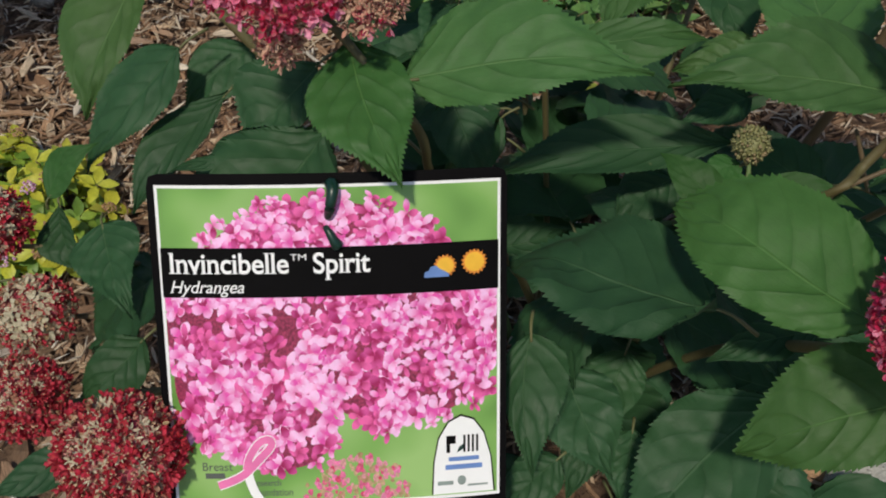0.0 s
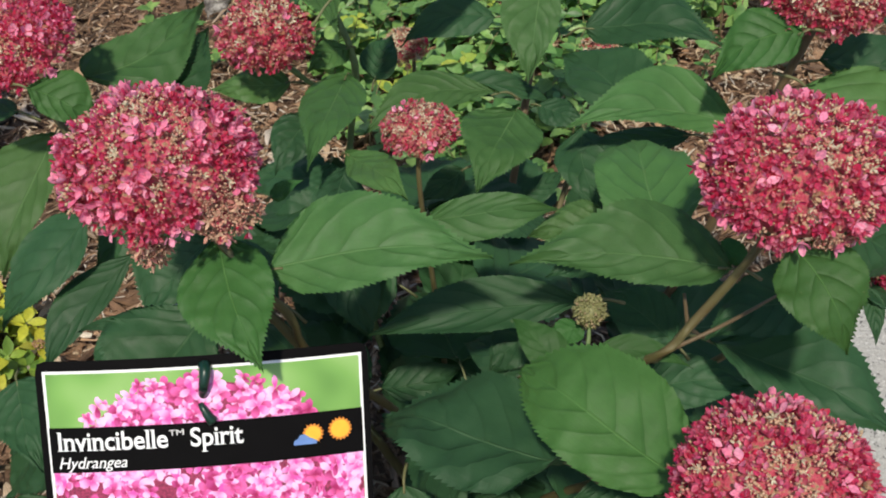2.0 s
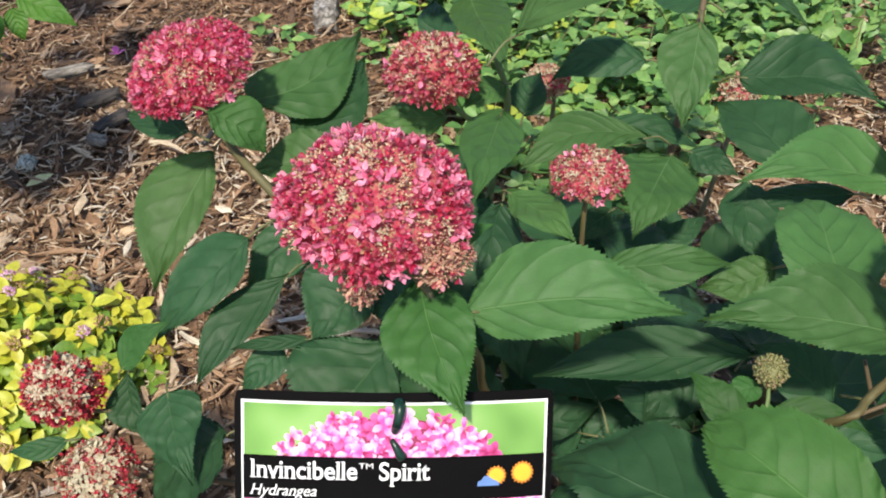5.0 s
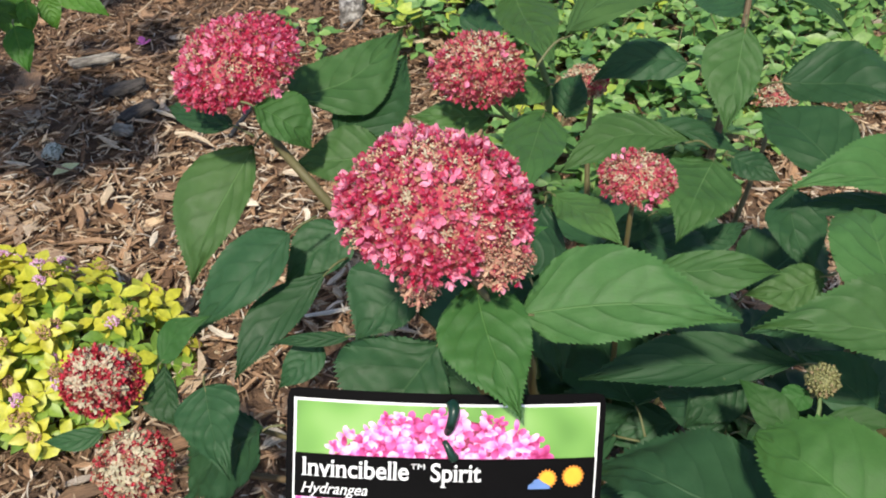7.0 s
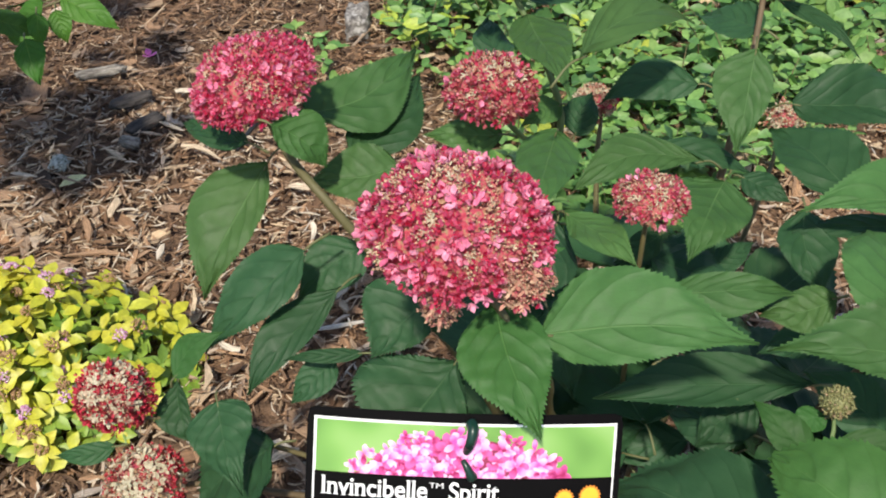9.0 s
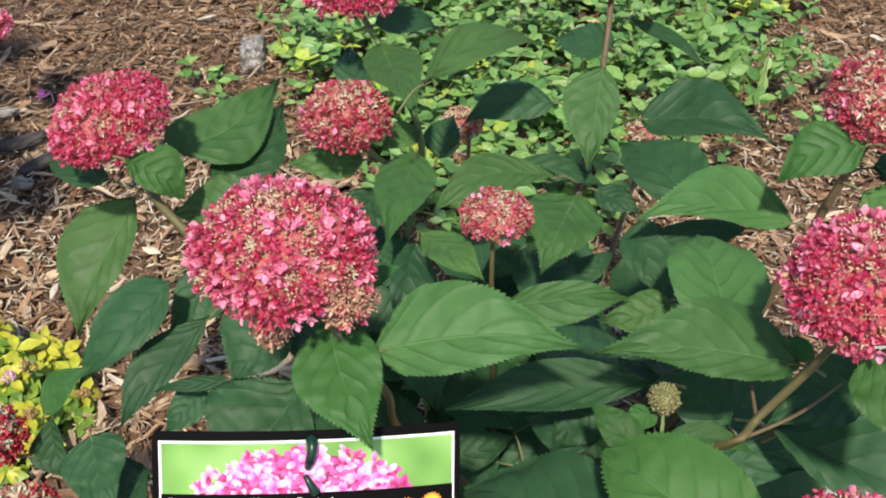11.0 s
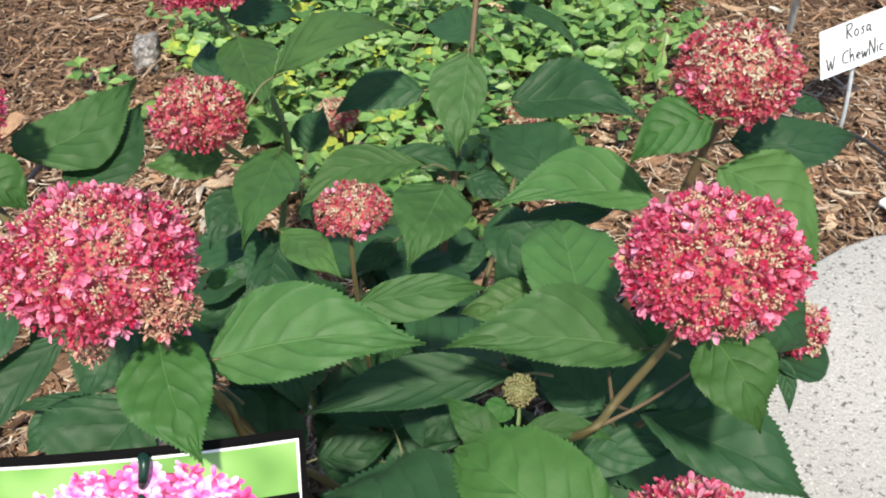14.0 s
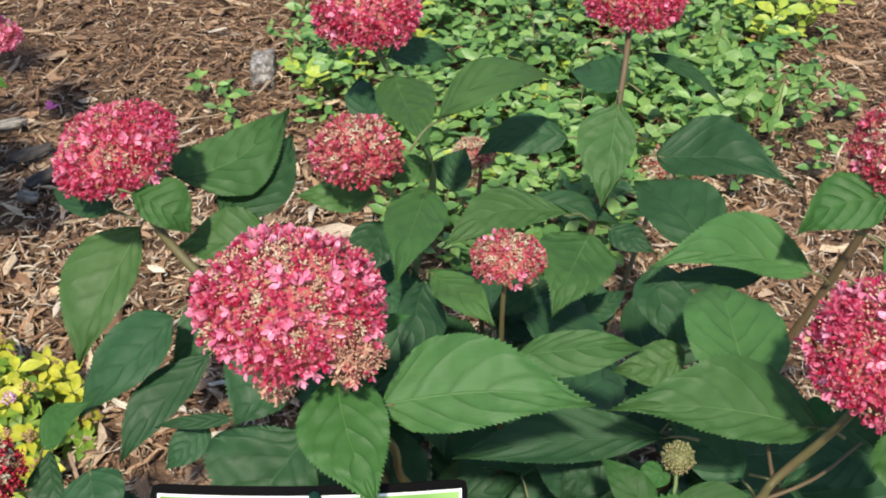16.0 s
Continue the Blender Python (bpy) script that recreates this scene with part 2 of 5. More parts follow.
INK_GREY = plain("ink_grey", (0.10, 0.11, 0.10), 0.4)
INK_PINK = plain("ink_pink", (0.78, 0.18, 0.42), 0.4)
INK_TEAL = plain("ink_grey_green", (0.25, 0.3, 0.28), 0.4)
STAKE_GREEN = plain("stake_green_plastic", (0.005, 0.030, 0.020), 0.35)
SIGN_WHITE = plain("sign_white", (0.74, 0.76, 0.76), 0.45, 0, 0.06)
SIGN_INK = plain("marker_ink", (0.025, 0.03, 0.035), 0.6)
METAL = plain("galvanised_metal", (0.60, 0.66, 0.70), 0.45, 0.35)
TUBE_BLACK = plain("drip_tube", (0.02, 0.02, 0.022), 0.5)
PHOTO_GREEN = Nodes("print_blurred_green", 0.35)
PHOTO_GREEN.base(PHOTO_GREEN.ramp(PHOTO_GREEN.noise(28, 1), (0.3, (0.10, 0.24, 0.045)), (0.5, (0.20, 0.40, 0.09)), (0.7, (0.32, 0.52, 0.17))))


def print_petal(name, heart, rim):
    """Printed petals: deep at the heart, pale at the rim, each a little different."""
    m = Nodes(name, 0.35)
    sep = m.tree.nodes.new("ShaderNodeSeparateXYZ")
    m.plug(sep.inputs[0], m.coords("UV"))
    far = m.math("ADD", m.span(sep.outputs[0], 0.0, 0.75), m.span(m.island(), 0, 1, -0.65, 0.35))
    c = m.mix(far, heart, rim)
    return m.base(m.tint(c, m.span(m.island(), 0, 1, 0.49, 0.51), 1.0, m.span(m.noise(160, 3), 0.3, 0.7, 0.9, 1.08)))


PRINT_PINK = print_petal("print_pink_petals", (0.78, 0.09, 0.38), (0.95, 0.55, 0.86))
PRINT_DEEP = print_petal("print_deep_petals", (0.36, 0.012, 0.09), (0.82, 0.13, 0.42))
PRINT_RED = speckled("print_red_ground", [(0.22, 0.02, 0.06), (0.34, 0.04, 0.10)], 0.35, 0, (0.4, 1.5))
PRINT_MIX = speckled("print_red_buds", [(0.6, 0.05, 0.12), (0.75, 0.2, 0.4), (0.5, 0.35, 0.2), (0.35, 0.2, 0.1)], 0.35)

# ---- mesh helpers ----


def mesh_of(name, verts, faces, materials, smooth=True, uvs=None, slots=None):
    me = bpy.data.meshes.new(name)
    me.from_pydata([tuple(v) for v in verts], [], faces)
    for m in materials if isinstance(materials, (list, tuple)) else [materials]:
        me.materials.append(m.mat if isinstance(m, Nodes) else m)
    if smooth:
        me.polygons.foreach_set("use_smooth", [True] * len(me.polygons))
    if slots is not None:
        me.polygons.foreach_set("material_index", slots)
    if uvs is not None:
        layer = me.uv_layers.new(name="UVMap")
        flat = []
        for p in me.polygons:
            for v in p.vertices:
                flat.extend(uvs[v])
        layer.data.foreach_set("uv", flat)
    me.update()
    return me


def piece(name, me, parent=None, label="", kind=""):
    ob = new(name, me)
    if parent is not None:
        ob.parent = parent
    return tagged(ob, label=label, kind=kind)


def thing(name, at, label, category, group="", kind=""):
    ob = new(name)
    ob.location = at
    ob.empty_display_size = 0.05
    return tagged(ob, label, category, group, kind)


def under(ob, parent):
    """Makes ob, whose mesh is in world places, a part of parent, which only stands off the origin."""
    ob.parent = parent
    root, off = parent, Vector((0, 0, 0))
    while root is not None:
        off += root.location
        root = root.parent
    ob.location = -off
    return ob


def part(name, me, parent, label="", kind=""):
    return under(piece(name, me, None, label, kind), parent)


def bezier(points, n):
    """Points along a smooth curve through the given ones."""
    p = [Vector(q) for q in points]
    p = [p[0] * 2 - p[1]] + p + [p[-1] * 2 - p[-2]]
    out = []
    segs = len(p) - 3
    for i in range(n + 1):
        s = min(i / n * segs, segs - 1e-6)
        k, t = int(s), s - int(s)
        a, b, c, d = p[k:k + 4]
        out.append(0.5 * (2 * b + (c - a) * t + (2 * a - 5 * b + 4 * c - d) * t * t + (3 * b - a - 3 * c + d) * t ** 3))
    return out


def tube(points, r0, r1, n=14, sides=8, knots=0.0):
    """Verts and faces of a tapered round stem."""
    line = bezier(points, n)
    verts, faces = [], []
    for i, c in enumerate(line):
        ahead = (line[min(i + 1, n)] - line[max(i - 1, 0)]).normalized()
        x = ahead.cross(Vector((0.3, 0.2, 1))).normalized()
        y = ahead.cross(x)
        r = r0 + (r1 - r0) * i / n
        r *= 1 + knots * noise.noise(c * 60)
        for k in range(sides):
            a = 2 * math.pi * k / sides
            verts.append(c + (x * math.cos(a) + y * math.sin(a)) * r)
    for i in range(n):
        for k in range(sides):
            a, b = i * sides + k, i * sides + (k + 1) % sides
            faces.append((a, b, b + sides, a + sides))
    faces.append(tuple(range(sides))[::-1])
    faces.append(tuple(range(n * sides, n * sides + sides)))
    return verts, faces


# ---- ground ----
ax = [-60, -25, -10, -5, -3] + [-2 + 0.04 * i for i in range(101)] + [3, 5, 10, 25, 60]
ay = [-60, -25, -10, -4, -2] + [-1 + 0.04 * i for i in range(101)] + [4, 6, 11, 25, 60]


def ground_height(x, y):
    near = max(0.0, 1 - max(abs(x), abs(y - 1)) / 2.0)
    return near * (0.012 * noise.noise(Vector((x * 3, y * 3, 0))) + 0.006 * noise.noise(Vector((x * 11, y * 11, 3)))) - 0.012


gv = [(x, y, ground_height(x, y)) for y in ay for x in ax]
gw = len(ax)
gf = [(j * gw + i, j * gw + i + 1, (j + 1) * gw + i + 1, (j + 1) * gw + i) for j in range(len(ay) - 1) for i in range(gw - 1)]
ground = tagged(new("ground", mesh_of("ground", gv, gf, SOIL)), "brown shredded wood mulch bed", "ground", kind="structure")

# ---- hydrangea ----
shrub = thing("hydrangea_shrub", (0.12, 0.56, 0.0), "green hydrangea shrub with pink domed flower heads in mulch", "shrub")
rnd = random.Random(7)


OUT_U = (0, 0.02, 0.05, 0.1, 0.16, 0.22, 0.29, 0.36, 0.43, 0.5, 0.57, 0.64, 0.71, 0.78, 0.84, 0.90, 0.95, 1.0)
OUT_W = (0, 0.20, 0.40, 0.63, 0.82, 0.93, 0.99, 1.0, 0.97, 0.90, 0.80, 0.67, 0.52, 0.36, 0.225, 0.11, 0.045, 0.0)


def leaf(base, tip, normal, half, bow, material, arch, teeth=38, fold=0.22, parent=None, peak=0.36, full=1.0):
    """A toothed, pointed leaf with sunken veins. half: its half width, or that of either side; bow: how far its midrib swings sideways; peak: where along it the leaf is widest; full: under 1 for a blunter leaf."""
    halves = half if isinstance(half, tuple) else (half, half)
    half = 0.5 * (halves[0] + halves[1])
    warp = math.log(0.36) / math.log(peak)
    base, tip, n = Vector(base), Vector(tip), Vector(normal)
    d = tip - base
    size = d.length
    d.normalize()
    side = n.cross(d).normalized()
    rows, cols = teeth * 2, 7
    COLS = [math.copysign(q, k) for k, q in zip(range(-7, 8), (1, 0.94, 0.78, 0.6, 0.4, 0.2, 0.05, 0, 0.05, 0.2, 0.4, 0.6, 0.78, 0.94, 1))]
    verts, uvs, faces = [], [], []
    seed = rnd.uniform(0, 50)
    wave = rnd.uniform(0.6, 1.2)
    lift = rnd.uniform(0.0, 0.035)
    ribs = rnd.uniform(5.0, 6.6)
    for i in range(rows + 1):
        u = i / rows
        w = max(float(np.interp(u ** warp, OUT_U, OUT_W)) ** full, 0.012)
        mid = base + d * (size * u) + side * (bow * math.sin(math.pi * min(1.0, u ** 0.9)))
        mid += n * ((arch + lift) * size * math.sin(math.pi * u ** 1.3) - 0.02 * size * math.sin(2 * math.pi * u))
        for k in range(-cols, cols + 1):
            v = COLS[k + cols]
            a = abs(v)
            push = w * v * halves[v > 0]
            if a == 1:
                tooth = ((0.055 + 0.05 * noise.noise(Vector((i * 0.7, v * 3, seed)))) if i % 2 else -0.02) * half * min(1, 3.0 * math.sin(math.pi * u))
                push += math.copysign(tooth, v)
            vein = u ** 0.9 * ribs - 1.9 * a ** 1.25
            puff = -math.cos(2 * math.pi * (vein + 0.12 * noise.noise(Vector((u * 9, v * 4, seed))))) * 0.055 * half * a ** 0.5 * (1 - a * 0.6) * min(1.0, 2.2 * (1 - u))
            puff += 0.06 * half * noise.noise(Vector((u * 11 + seed, v * 5, 2))) * min(1, 3 * a)
            h = fold * abs(push) * (1 - 0.75 * a) + puff
            h += 0.24 * half * wave * noise.noise(Vector((u * 3.0 + seed, v * 1.4, seed))) * (0.3 + a)
            verts.append(mid + side * push + n * h + d * (0.07 * half * (1 if i % 2 and a == 1 else 0)))
            uvs.append((u ** 0.9 * ribs / 7.0, 0.5 + 0.5 * v))
    c = 2 * cols + 1
    for i in range(rows):
        for k in range(c - 1):
            q = i * c + k
            faces.append((q, q + 1, q + c + 1, q + c))
    me = mesh_of("leaf", verts, faces, material, True, uvs)
    ob = part("leaf", me, parent or shrub)
    stalk = bezier([base - d * size * 0.16 - n * 0.12 * size + bow * side * -0.3, base - d * size * 0.06 - n * 0.025 * size, base + d * size * 0.06 - n * 0.01 * half], 6)
    sv, sf = tube(stalk, 0.0010, 0.0006, 6, 6)
    piece("leaf_stalk", mesh_of("leaf_stalk", sv, sf, PETIOLE), ob)
    return ob


def petal(verts, faces, at, out, up, size, wide, cup):
    """One small, cupped petal with a blunt tip: eight faces round a hollow middle."""
    across = up.cross(out).normalized()
    k = len(verts)
    verts.append(at + up * size * 0.55 + out * cup * size * 0.05)
    for u, w, h in ((0.0, 0.0, 0.0), (0.28, 0.36, 0.22), (0.58, 0.5, 0.42), (0.86, 0.30, 0.55), (1.06, 0.0, 0.5), (0.86, -0.30, 0.55), (0.58, -0.5, 0.42), (0.28, -0.36, 0.22)):
        verts.append(at + up * size * u + across * wide * w + out * cup * size * h)
    faces += [(k, k + 1 + j, k + 1 + (j + 1) % 8) for j in range(8)]


def seed(verts, faces, at, out, size):
    """A small pointed capsule."""
    x = out.orthogonal().normalized()
    y = out.cross(x)
    k = len(verts)
    verts += [at - out * size * 0.6] + [at + (x * math.cos(a) + y * math.sin(a)) * size * 0.5 for a in (0.3, 1.9, 3.4, 5.0)] + [at + out * size * 0.8]
    for j in range(4):
        a, b = k + 1 + j, k + 1 + (j + 1) % 4
        faces += [(k, b, a), (k + 5, a, b)]


def star(verts, faces, at, out, size, r, rise=(0.2, 1.0), wide=0.4):
    """A spent floret: a few thin forked threads."""
    u = out.orthogonal().normalized()
    w = out.cross(u)
    turn = r.uniform(0, 6.3)
    for j in range(4):
        a = turn + 1.57 * j + r.gauss(0, 0.25)
        o = u * math.cos(a) + w * math.sin(a)
        petal(verts, faces, at, (out - o * 0.4).normalized(), (o + out * r.uniform(*rise)).normalized(), size, size * wide, 0.2)


def flower_head(centre, rx, rz, tilt, count, faded=0.0, label="", pale=0.25, brown_way=None, reach=2.0, tan=0.0, owner=None, tones=None, deep=0.88, coarse=1.0):
    """A domed head of tiny pink flowers and tan seed capsules. tilt: the way that its top points; tan: how much of it has gone to seed; coarse: over 1 for larger, flatter spent stars."""
    c, top = Vector(centre), Vector(tilt).normalized()
    y = top.cross(Vector((1, 0, 0))).normalized()
    x = y.cross(top)
    y *= deep
    r = random.Random(int(abs(centre[0] * 7919 + centre[1] * 104729) * 1000))
    cv, cf, rings, sides = [], [], 12, 24
    zmin = math.cos(reach)
    scale = math.sqrt(rx * rz) * math.sqrt(2 * math.pi * (1 - zmin) / count)

    def place(th, ph, lift):
        way = (x * math.cos(ph) + y * math.sin(ph)) * math.sin(th) + top * math.cos(th)
        lump = 1 + 0.10 * noise.noise(way * 2.2 + c * 40) + 0.045 * noise.noise(way * 6 + c * 90)
        full = (x * math.cos(ph) + y * math.sin(ph)) * math.sin(th) * rx + top * math.cos(th) * rz
        return c + full * lump * 0.95 + way * lift

    for i in range(rings + 1):
        for k in range(sides):
            cv.append(place(0.02 + i / rings * reach, 2 * math.pi * k / sides, -0.85 * scale))
    for i in range(rings):
        for k in range(sides):
            a, b = i * sides + k, i * sides + (k + 1) % sides
            cf.append((a, a + sides, b + sides, b))
    head = part("flower_head", mesh_of("flower_head", cv, cf, CORE), owner or shrub, label)
    pv, pf, pm = [], [], []
    sv, sf, sm = [], [], []
    gold = math.pi * (3 - math.sqrt(5))
    clump = r.uniform(0, 30)
    brown = Vector(brown_way).normalized() if brown_way is not None else None
    for i in range(count):
        z = 1 - (1 - zmin) * (i + 0.5) / count
        th, ph = math.acos(max(-1, min(1, z))) + r.gauss(0, 0.035), i * gold + r.gauss(0, 0.1)
        at = place(th, ph, scale * r.uniform(-0.35, 0.1))
        out = (at - c).normalized()
        q = (out + Vector([r.gauss(0, 0.3) for _ in range(3)])).normalized()
        dense = noise.noise(out * 3.4 + Vector((clump, 0, 0))) + 0.5 * noise.noise(out * 8 + Vector((clump, 4, 0)))
        edge = max(0.0, 1 - out.dot(top)) * 0.6 - 0.07
        dry = brown is not None and (tan >= 1.0 or out.dot(brown) > 0.92 + 0.04 * dense)
        spent = dense + edge < tan - 0.20
        if dry or spent:
            k0 = len(sf)
            for _ in range(8 if dry else 5 if tan < 0.3 else 3 if tan < 0.52 else 2):
                seed(sv, sf, at + Vector([r.gauss(0, scale * 0.4) for _ in range(3)]), q, scale * (r.uniform(0.22, 0.36) if dry else r.uniform(0.3, 0.48)))
            sm += [1 if dry else 0] * (len(sf) - k0)
            if r.random() < 0.62:
                k0 = len(sf)
                star(sv, sf, at + q * scale * 0.1, q, scale * r.uniform(0.45, 0.7) * (1.75 if tan > 0.52 else 1.4 if tan >= 0.3 else 1.15) * coarse, r, *((0.2, 1.0), 0.4) if coarse == 1 else ((-0.1, 0.45), 0.58))
                sm += [1 if dry else 2] * (len(sf) - k0)
            if r.random() < (0.92 if dry else 0.7):
                continue
        old = r.random() < faded
        kind = 2 if old else (1 if r.random() < pale * (0.35 + 2.2 * max(0, dense)) else 0)
        u = q.orthogonal().normalized()
        w = q.cross(u)
        for _ in range(3 if kind != 1 else 1):
            turn = r.uniform(0, 6.3)
            size = scale * r.uniform(0.7, 1.1) * (0.80 if kind != 1 else 1.25)
            spot = at + Vector([r.gauss(0, scale * 0.36) for _ in range(3)]) if kind != 1 else at + q * scale * 0.25
            n = r.choice((2, 3, 3)) if kind != 1 else r.choice((2, 3, 4))
            rise = r.uniform(0.35, 1.3) if kind != 1 else r.uniform(0.3, 1.0)
            k0 = len(pf)
            for j in range(n):
                a = turn + 2 * math.pi * j / n + r.gauss(0, 0.2)
                o = u * math.cos(a) + w * math.sin(a)
                petal(pv, pf, spot + o * size * 0.06, (q - o * 0.5).normalized(), (o + q * rise).normalized(), size, size * (0.72 if kind != 1 else r.uniform(0.6, 0.85)), 0.6)
            pm += [kind] * (len(pf) - k0)
        if r.random() < 0.6 and tan < 0.4:
            continue
        k0 = len(sf)
        seed(sv, sf, place(th + r.gauss(0, 0.07), ph + r.gauss(0, 0.1), scale * r.uniform(-0.25, 0.1)), q, scale * r.uniform(0.24, 0.36))
        sm += [0] * (len(sf) - k0)
    piece("petals", mesh_of("petals", pv, pf, tones or [PETAL_PINK, PETAL_PALE, PETAL_FADED], True, None, pm), head, "", "stuff")
    piece("seed_head", mesh_of("seed_head", sv, sf, [CAPSULE, CAPSULE_BROWN, SPENT_STAR], True, None, sm), head, "", "stuff")
    return head


def stem(points, r0, r1, material=STEM):
    v, f = tube(points, r0, r1, 18, 8, 0.15)
    return part("stem", mesh_of("stem", v, f, material), shrub)


leaf((0.0450, 0.4132, 0.4019), (0.1465, 0.4133, 0.3992), (0.023, -0.447, 0.894), (0.0182, 0.0299), 0.0050, fresh, 0.04, peak=0.33)
leaf((0.0236, 0.4225, 0.4158), (0.0446, 0.3618, 0.3913), (-0.023, -0.381, 0.924), (0.0220, 0.0192), -0.0029, lush, 0.04, peak=0.40)
leaf((0.0061, 0.4338, 0.3604), (-0.0296, 0.3899, 0.3289), (-0.073, -0.541, 0.838), (0.0372, 0.0238), -0.0003, mature, 0.04, peak=0.50)
leaf((-0.1348, 0.6538, 0.3151), (-0.1779, 0.5894, 0.2415), (-0.149, -0.700, 0.699), (0.0362, 0.0180), -0.0033, fresh, 0.04, peak=0.41)
leaf((-0.0972, 0.5697, 0.3094), (-0.1669, 0.5409, 0.2392), (-0.374, -0.666, 0.645), (0.0255, 0.0152), 0.0005, mature, 0.04, peak=0.37)
leaf((-0.0763, 0.5734, 0.2733), (-0.1344, 0.5133, 0.2305), (-0.075, -0.528, 0.846), (0.0195, 0.0116), -0.0024, mature, 0.04, peak=0.50)
leaf((-0.0058, 0.5094, 0.3399), (-0.0452, 0.4765, 0.3115), (-0.125, -0.559, 0.820), (0.0296, 0.0149), 0.0000, mature, 0.04, peak=0.50)
leaf((-0.0562, 0.5174, 0.2700), (-0.1126, 0.5262, 0.2500), (-0.361, -0.402, 0.841), 0.0049, 0.0005, mature, 0.05)
leaf((-0.1791, 0.5098, 0.2500), (-0.1459, 0.5281, 0.2750), (-0.159, -0.683, 0.713), 0.0102, 0.0065, young, 0.05)
leaf((-0.1562, 0.5131, 0.2233), (-0.1307, 0.4540, 0.2032), (-0.048, -0.340, 0.939), (0.0215, 0.0205), -0.0020, mature, 0.04, peak=0.25)
leaf((-0.1864, 0.5304, 0.2250), (-0.1708, 0.4948, 0.2000), (0.048, -0.560, 0.827), (0.0163, 0.0066), -0.0036, mature, 0.04, peak=0.50)
leaf((-0.1179, 0.4960, 0.2000), (-0.1711, 0.4658, 0.1600), (-0.580, -0.080, 0.810), 0.0390, -0.0032, mature, 0.05)
leaf((-0.2281, 0.4992, 0.1900), (-0.2714, 0.4973, 0.1800), (-0.188, -0.409, 0.893), 0.0075, 0.0037, mature, 0.05)
leaf((-0.1220, 0.3369, 0.2500), (-0.1615, 0.3200, 0.2400), (-0.037, -0.443, 0.896), 0.0098, 0.0018, mature, 0.05)
leaf((-0.1055, 0.4106, 0.2400), (-0.1443, 0.3877, 0.2100), (-0.173, -0.662, 0.729), 0.0151, 0.0015, mature, 0.05)
leaf((-0.1119, 0.5884, 0.3945), (-0.0795, 0.5866, 0.3635), (0.542, -0.589, 0.599), (0.0121, 0.0195), 0.0032, lush, 0.04, peak=0.44)
leaf((-0.1028, 0.6565, 0.3558), (-0.0338, 0.7382, 0.3587), (0.216, -0.216, 0.952), (0.0290, 0.0227), -0.0154, fresh, 0.04, peak=0.25)
leaf((-0.0737, 0.6423, 0.3350), (-0.0298, 0.7179, 0.3500), (0.291, -0.346, 0.892), 0.0205, -0.0090, mature, 0.05)
leaf((-0.1349, 0.6164, 0.3600), (-0.1921, 0.6631, 0.3400), (-0.430, -0.145, 0.891), 0.0092, 0.0036, mature, 0.05)
leaf((-0.0389, 0.6147, 0.3450), (-0.0989, 0.6134, 0.3300), (-0.206, -0.462, 0.863), (0.0227, 0.0164), 0.0044, fresh, 0.04, peak=0.38)
leaf((0.0672, 0.6665, 0.3367), (0.0466, 0.5593, 0.3410), (0.101, 0.021, 0.995), (0.0207, 0.0194), -0.0004, fresh, 0.04, peak=0.33)
leaf((0.0456, 0.7167, 0.3974), (0.0700, 0.6211, 0.3960), (-0.115, -0.043, 0.992), (0.0172, 0.0220), -0.0016, fresh, 0.04, peak=0.29)
leaf((0.0407, 0.7231, 0.4100), (0.0872, 0.7683, 0.3800), (0.683, -0.247, 0.687), 0.0110, 0.0037, mature, 0.05)
leaf((0.0332, 0.7203, 0.3600), (0.0188, 0.7703, 0.3650), (-0.063, -0.117, 0.991), 0.0132, 0.0067, mature, 0.05)
leaf((0.0742, 0.6273, 0.4193), (0.1615, 0.7209, 0.3907), (0.399, -0.093, 0.912), (0.0155, 0.0149), 0.0141, fresh, 0.04, peak=0.50)
leaf((0.1739, 0.7317, 0.3344), (0.1032, 0.7347, 0.3120), (-0.286, -0.455, 0.843), (0.0175, 0.0168), -0.0110, mature, 0.04, peak=0.37)
leaf((0.2057, 0.7156, 0.3742), (0.1896, 0.6565, 0.3262), (-0.045, -0.623, 0.781), (0.0247, 0.0154), 0.0000, fresh, 0.04, peak=0.36)
leaf((0.2356, 0.7030, 0.3380), (0.3238, 0.6566, 0.3421), (-0.223, -0.344, 0.912), (0.0178, 0.0344), 0.0067, mature, 0.04, peak=0.33)
leaf((0.2530, 0.8397, 0.3450), (0.3077, 0.7808, 0.3250), (-0.224, -0.493, 0.840), 0.0064, 0.0051, mature, 0.05)
leaf((0.2173, 0.7516, 0.3700), (0.1855, 0.8148, 0.3400), (-0.616, 0.062, 0.785), 0.0158, -0.0017, mature, 0.05)
leaf((0.2570, 0.5904, 0.3390), (0.2162, 0.6792, 0.3298), (-0.233, -0.007, 0.973), (0.0303, 0.0214), -0.0028, mature, 0.04, peak=0.50)
leaf((0.2965, 0.5433, 0.3654), (0.1959, 0.5394, 0.3739), (0.092, -0.446, 0.891), (0.0280, 0.0101), -0.0091, fresh, 0.04, peak=0.35)
leaf((0.2793, 0.5697, 0.3400), (0.1971, 0.5574, 0.3400), (0.072, -0.479, 0.875), 0.0083, -0.0010, mature, 0.05)
leaf((0.1704, 0.6611, 0.3171), (0.0771, 0.6333, 0.3100), (0.060, -0.430, 0.901), (0.0180, 0.0156), -0.0145, fresh, 0.04, peak=0.50)
leaf((0.1298, 0.6735, 0.3195), (0.2102, 0.6757, 0.2946), (0.274, -0.458, 0.846), (0.0101, 0.0105), 0.0053, mature, 0.04, peak=0.50)
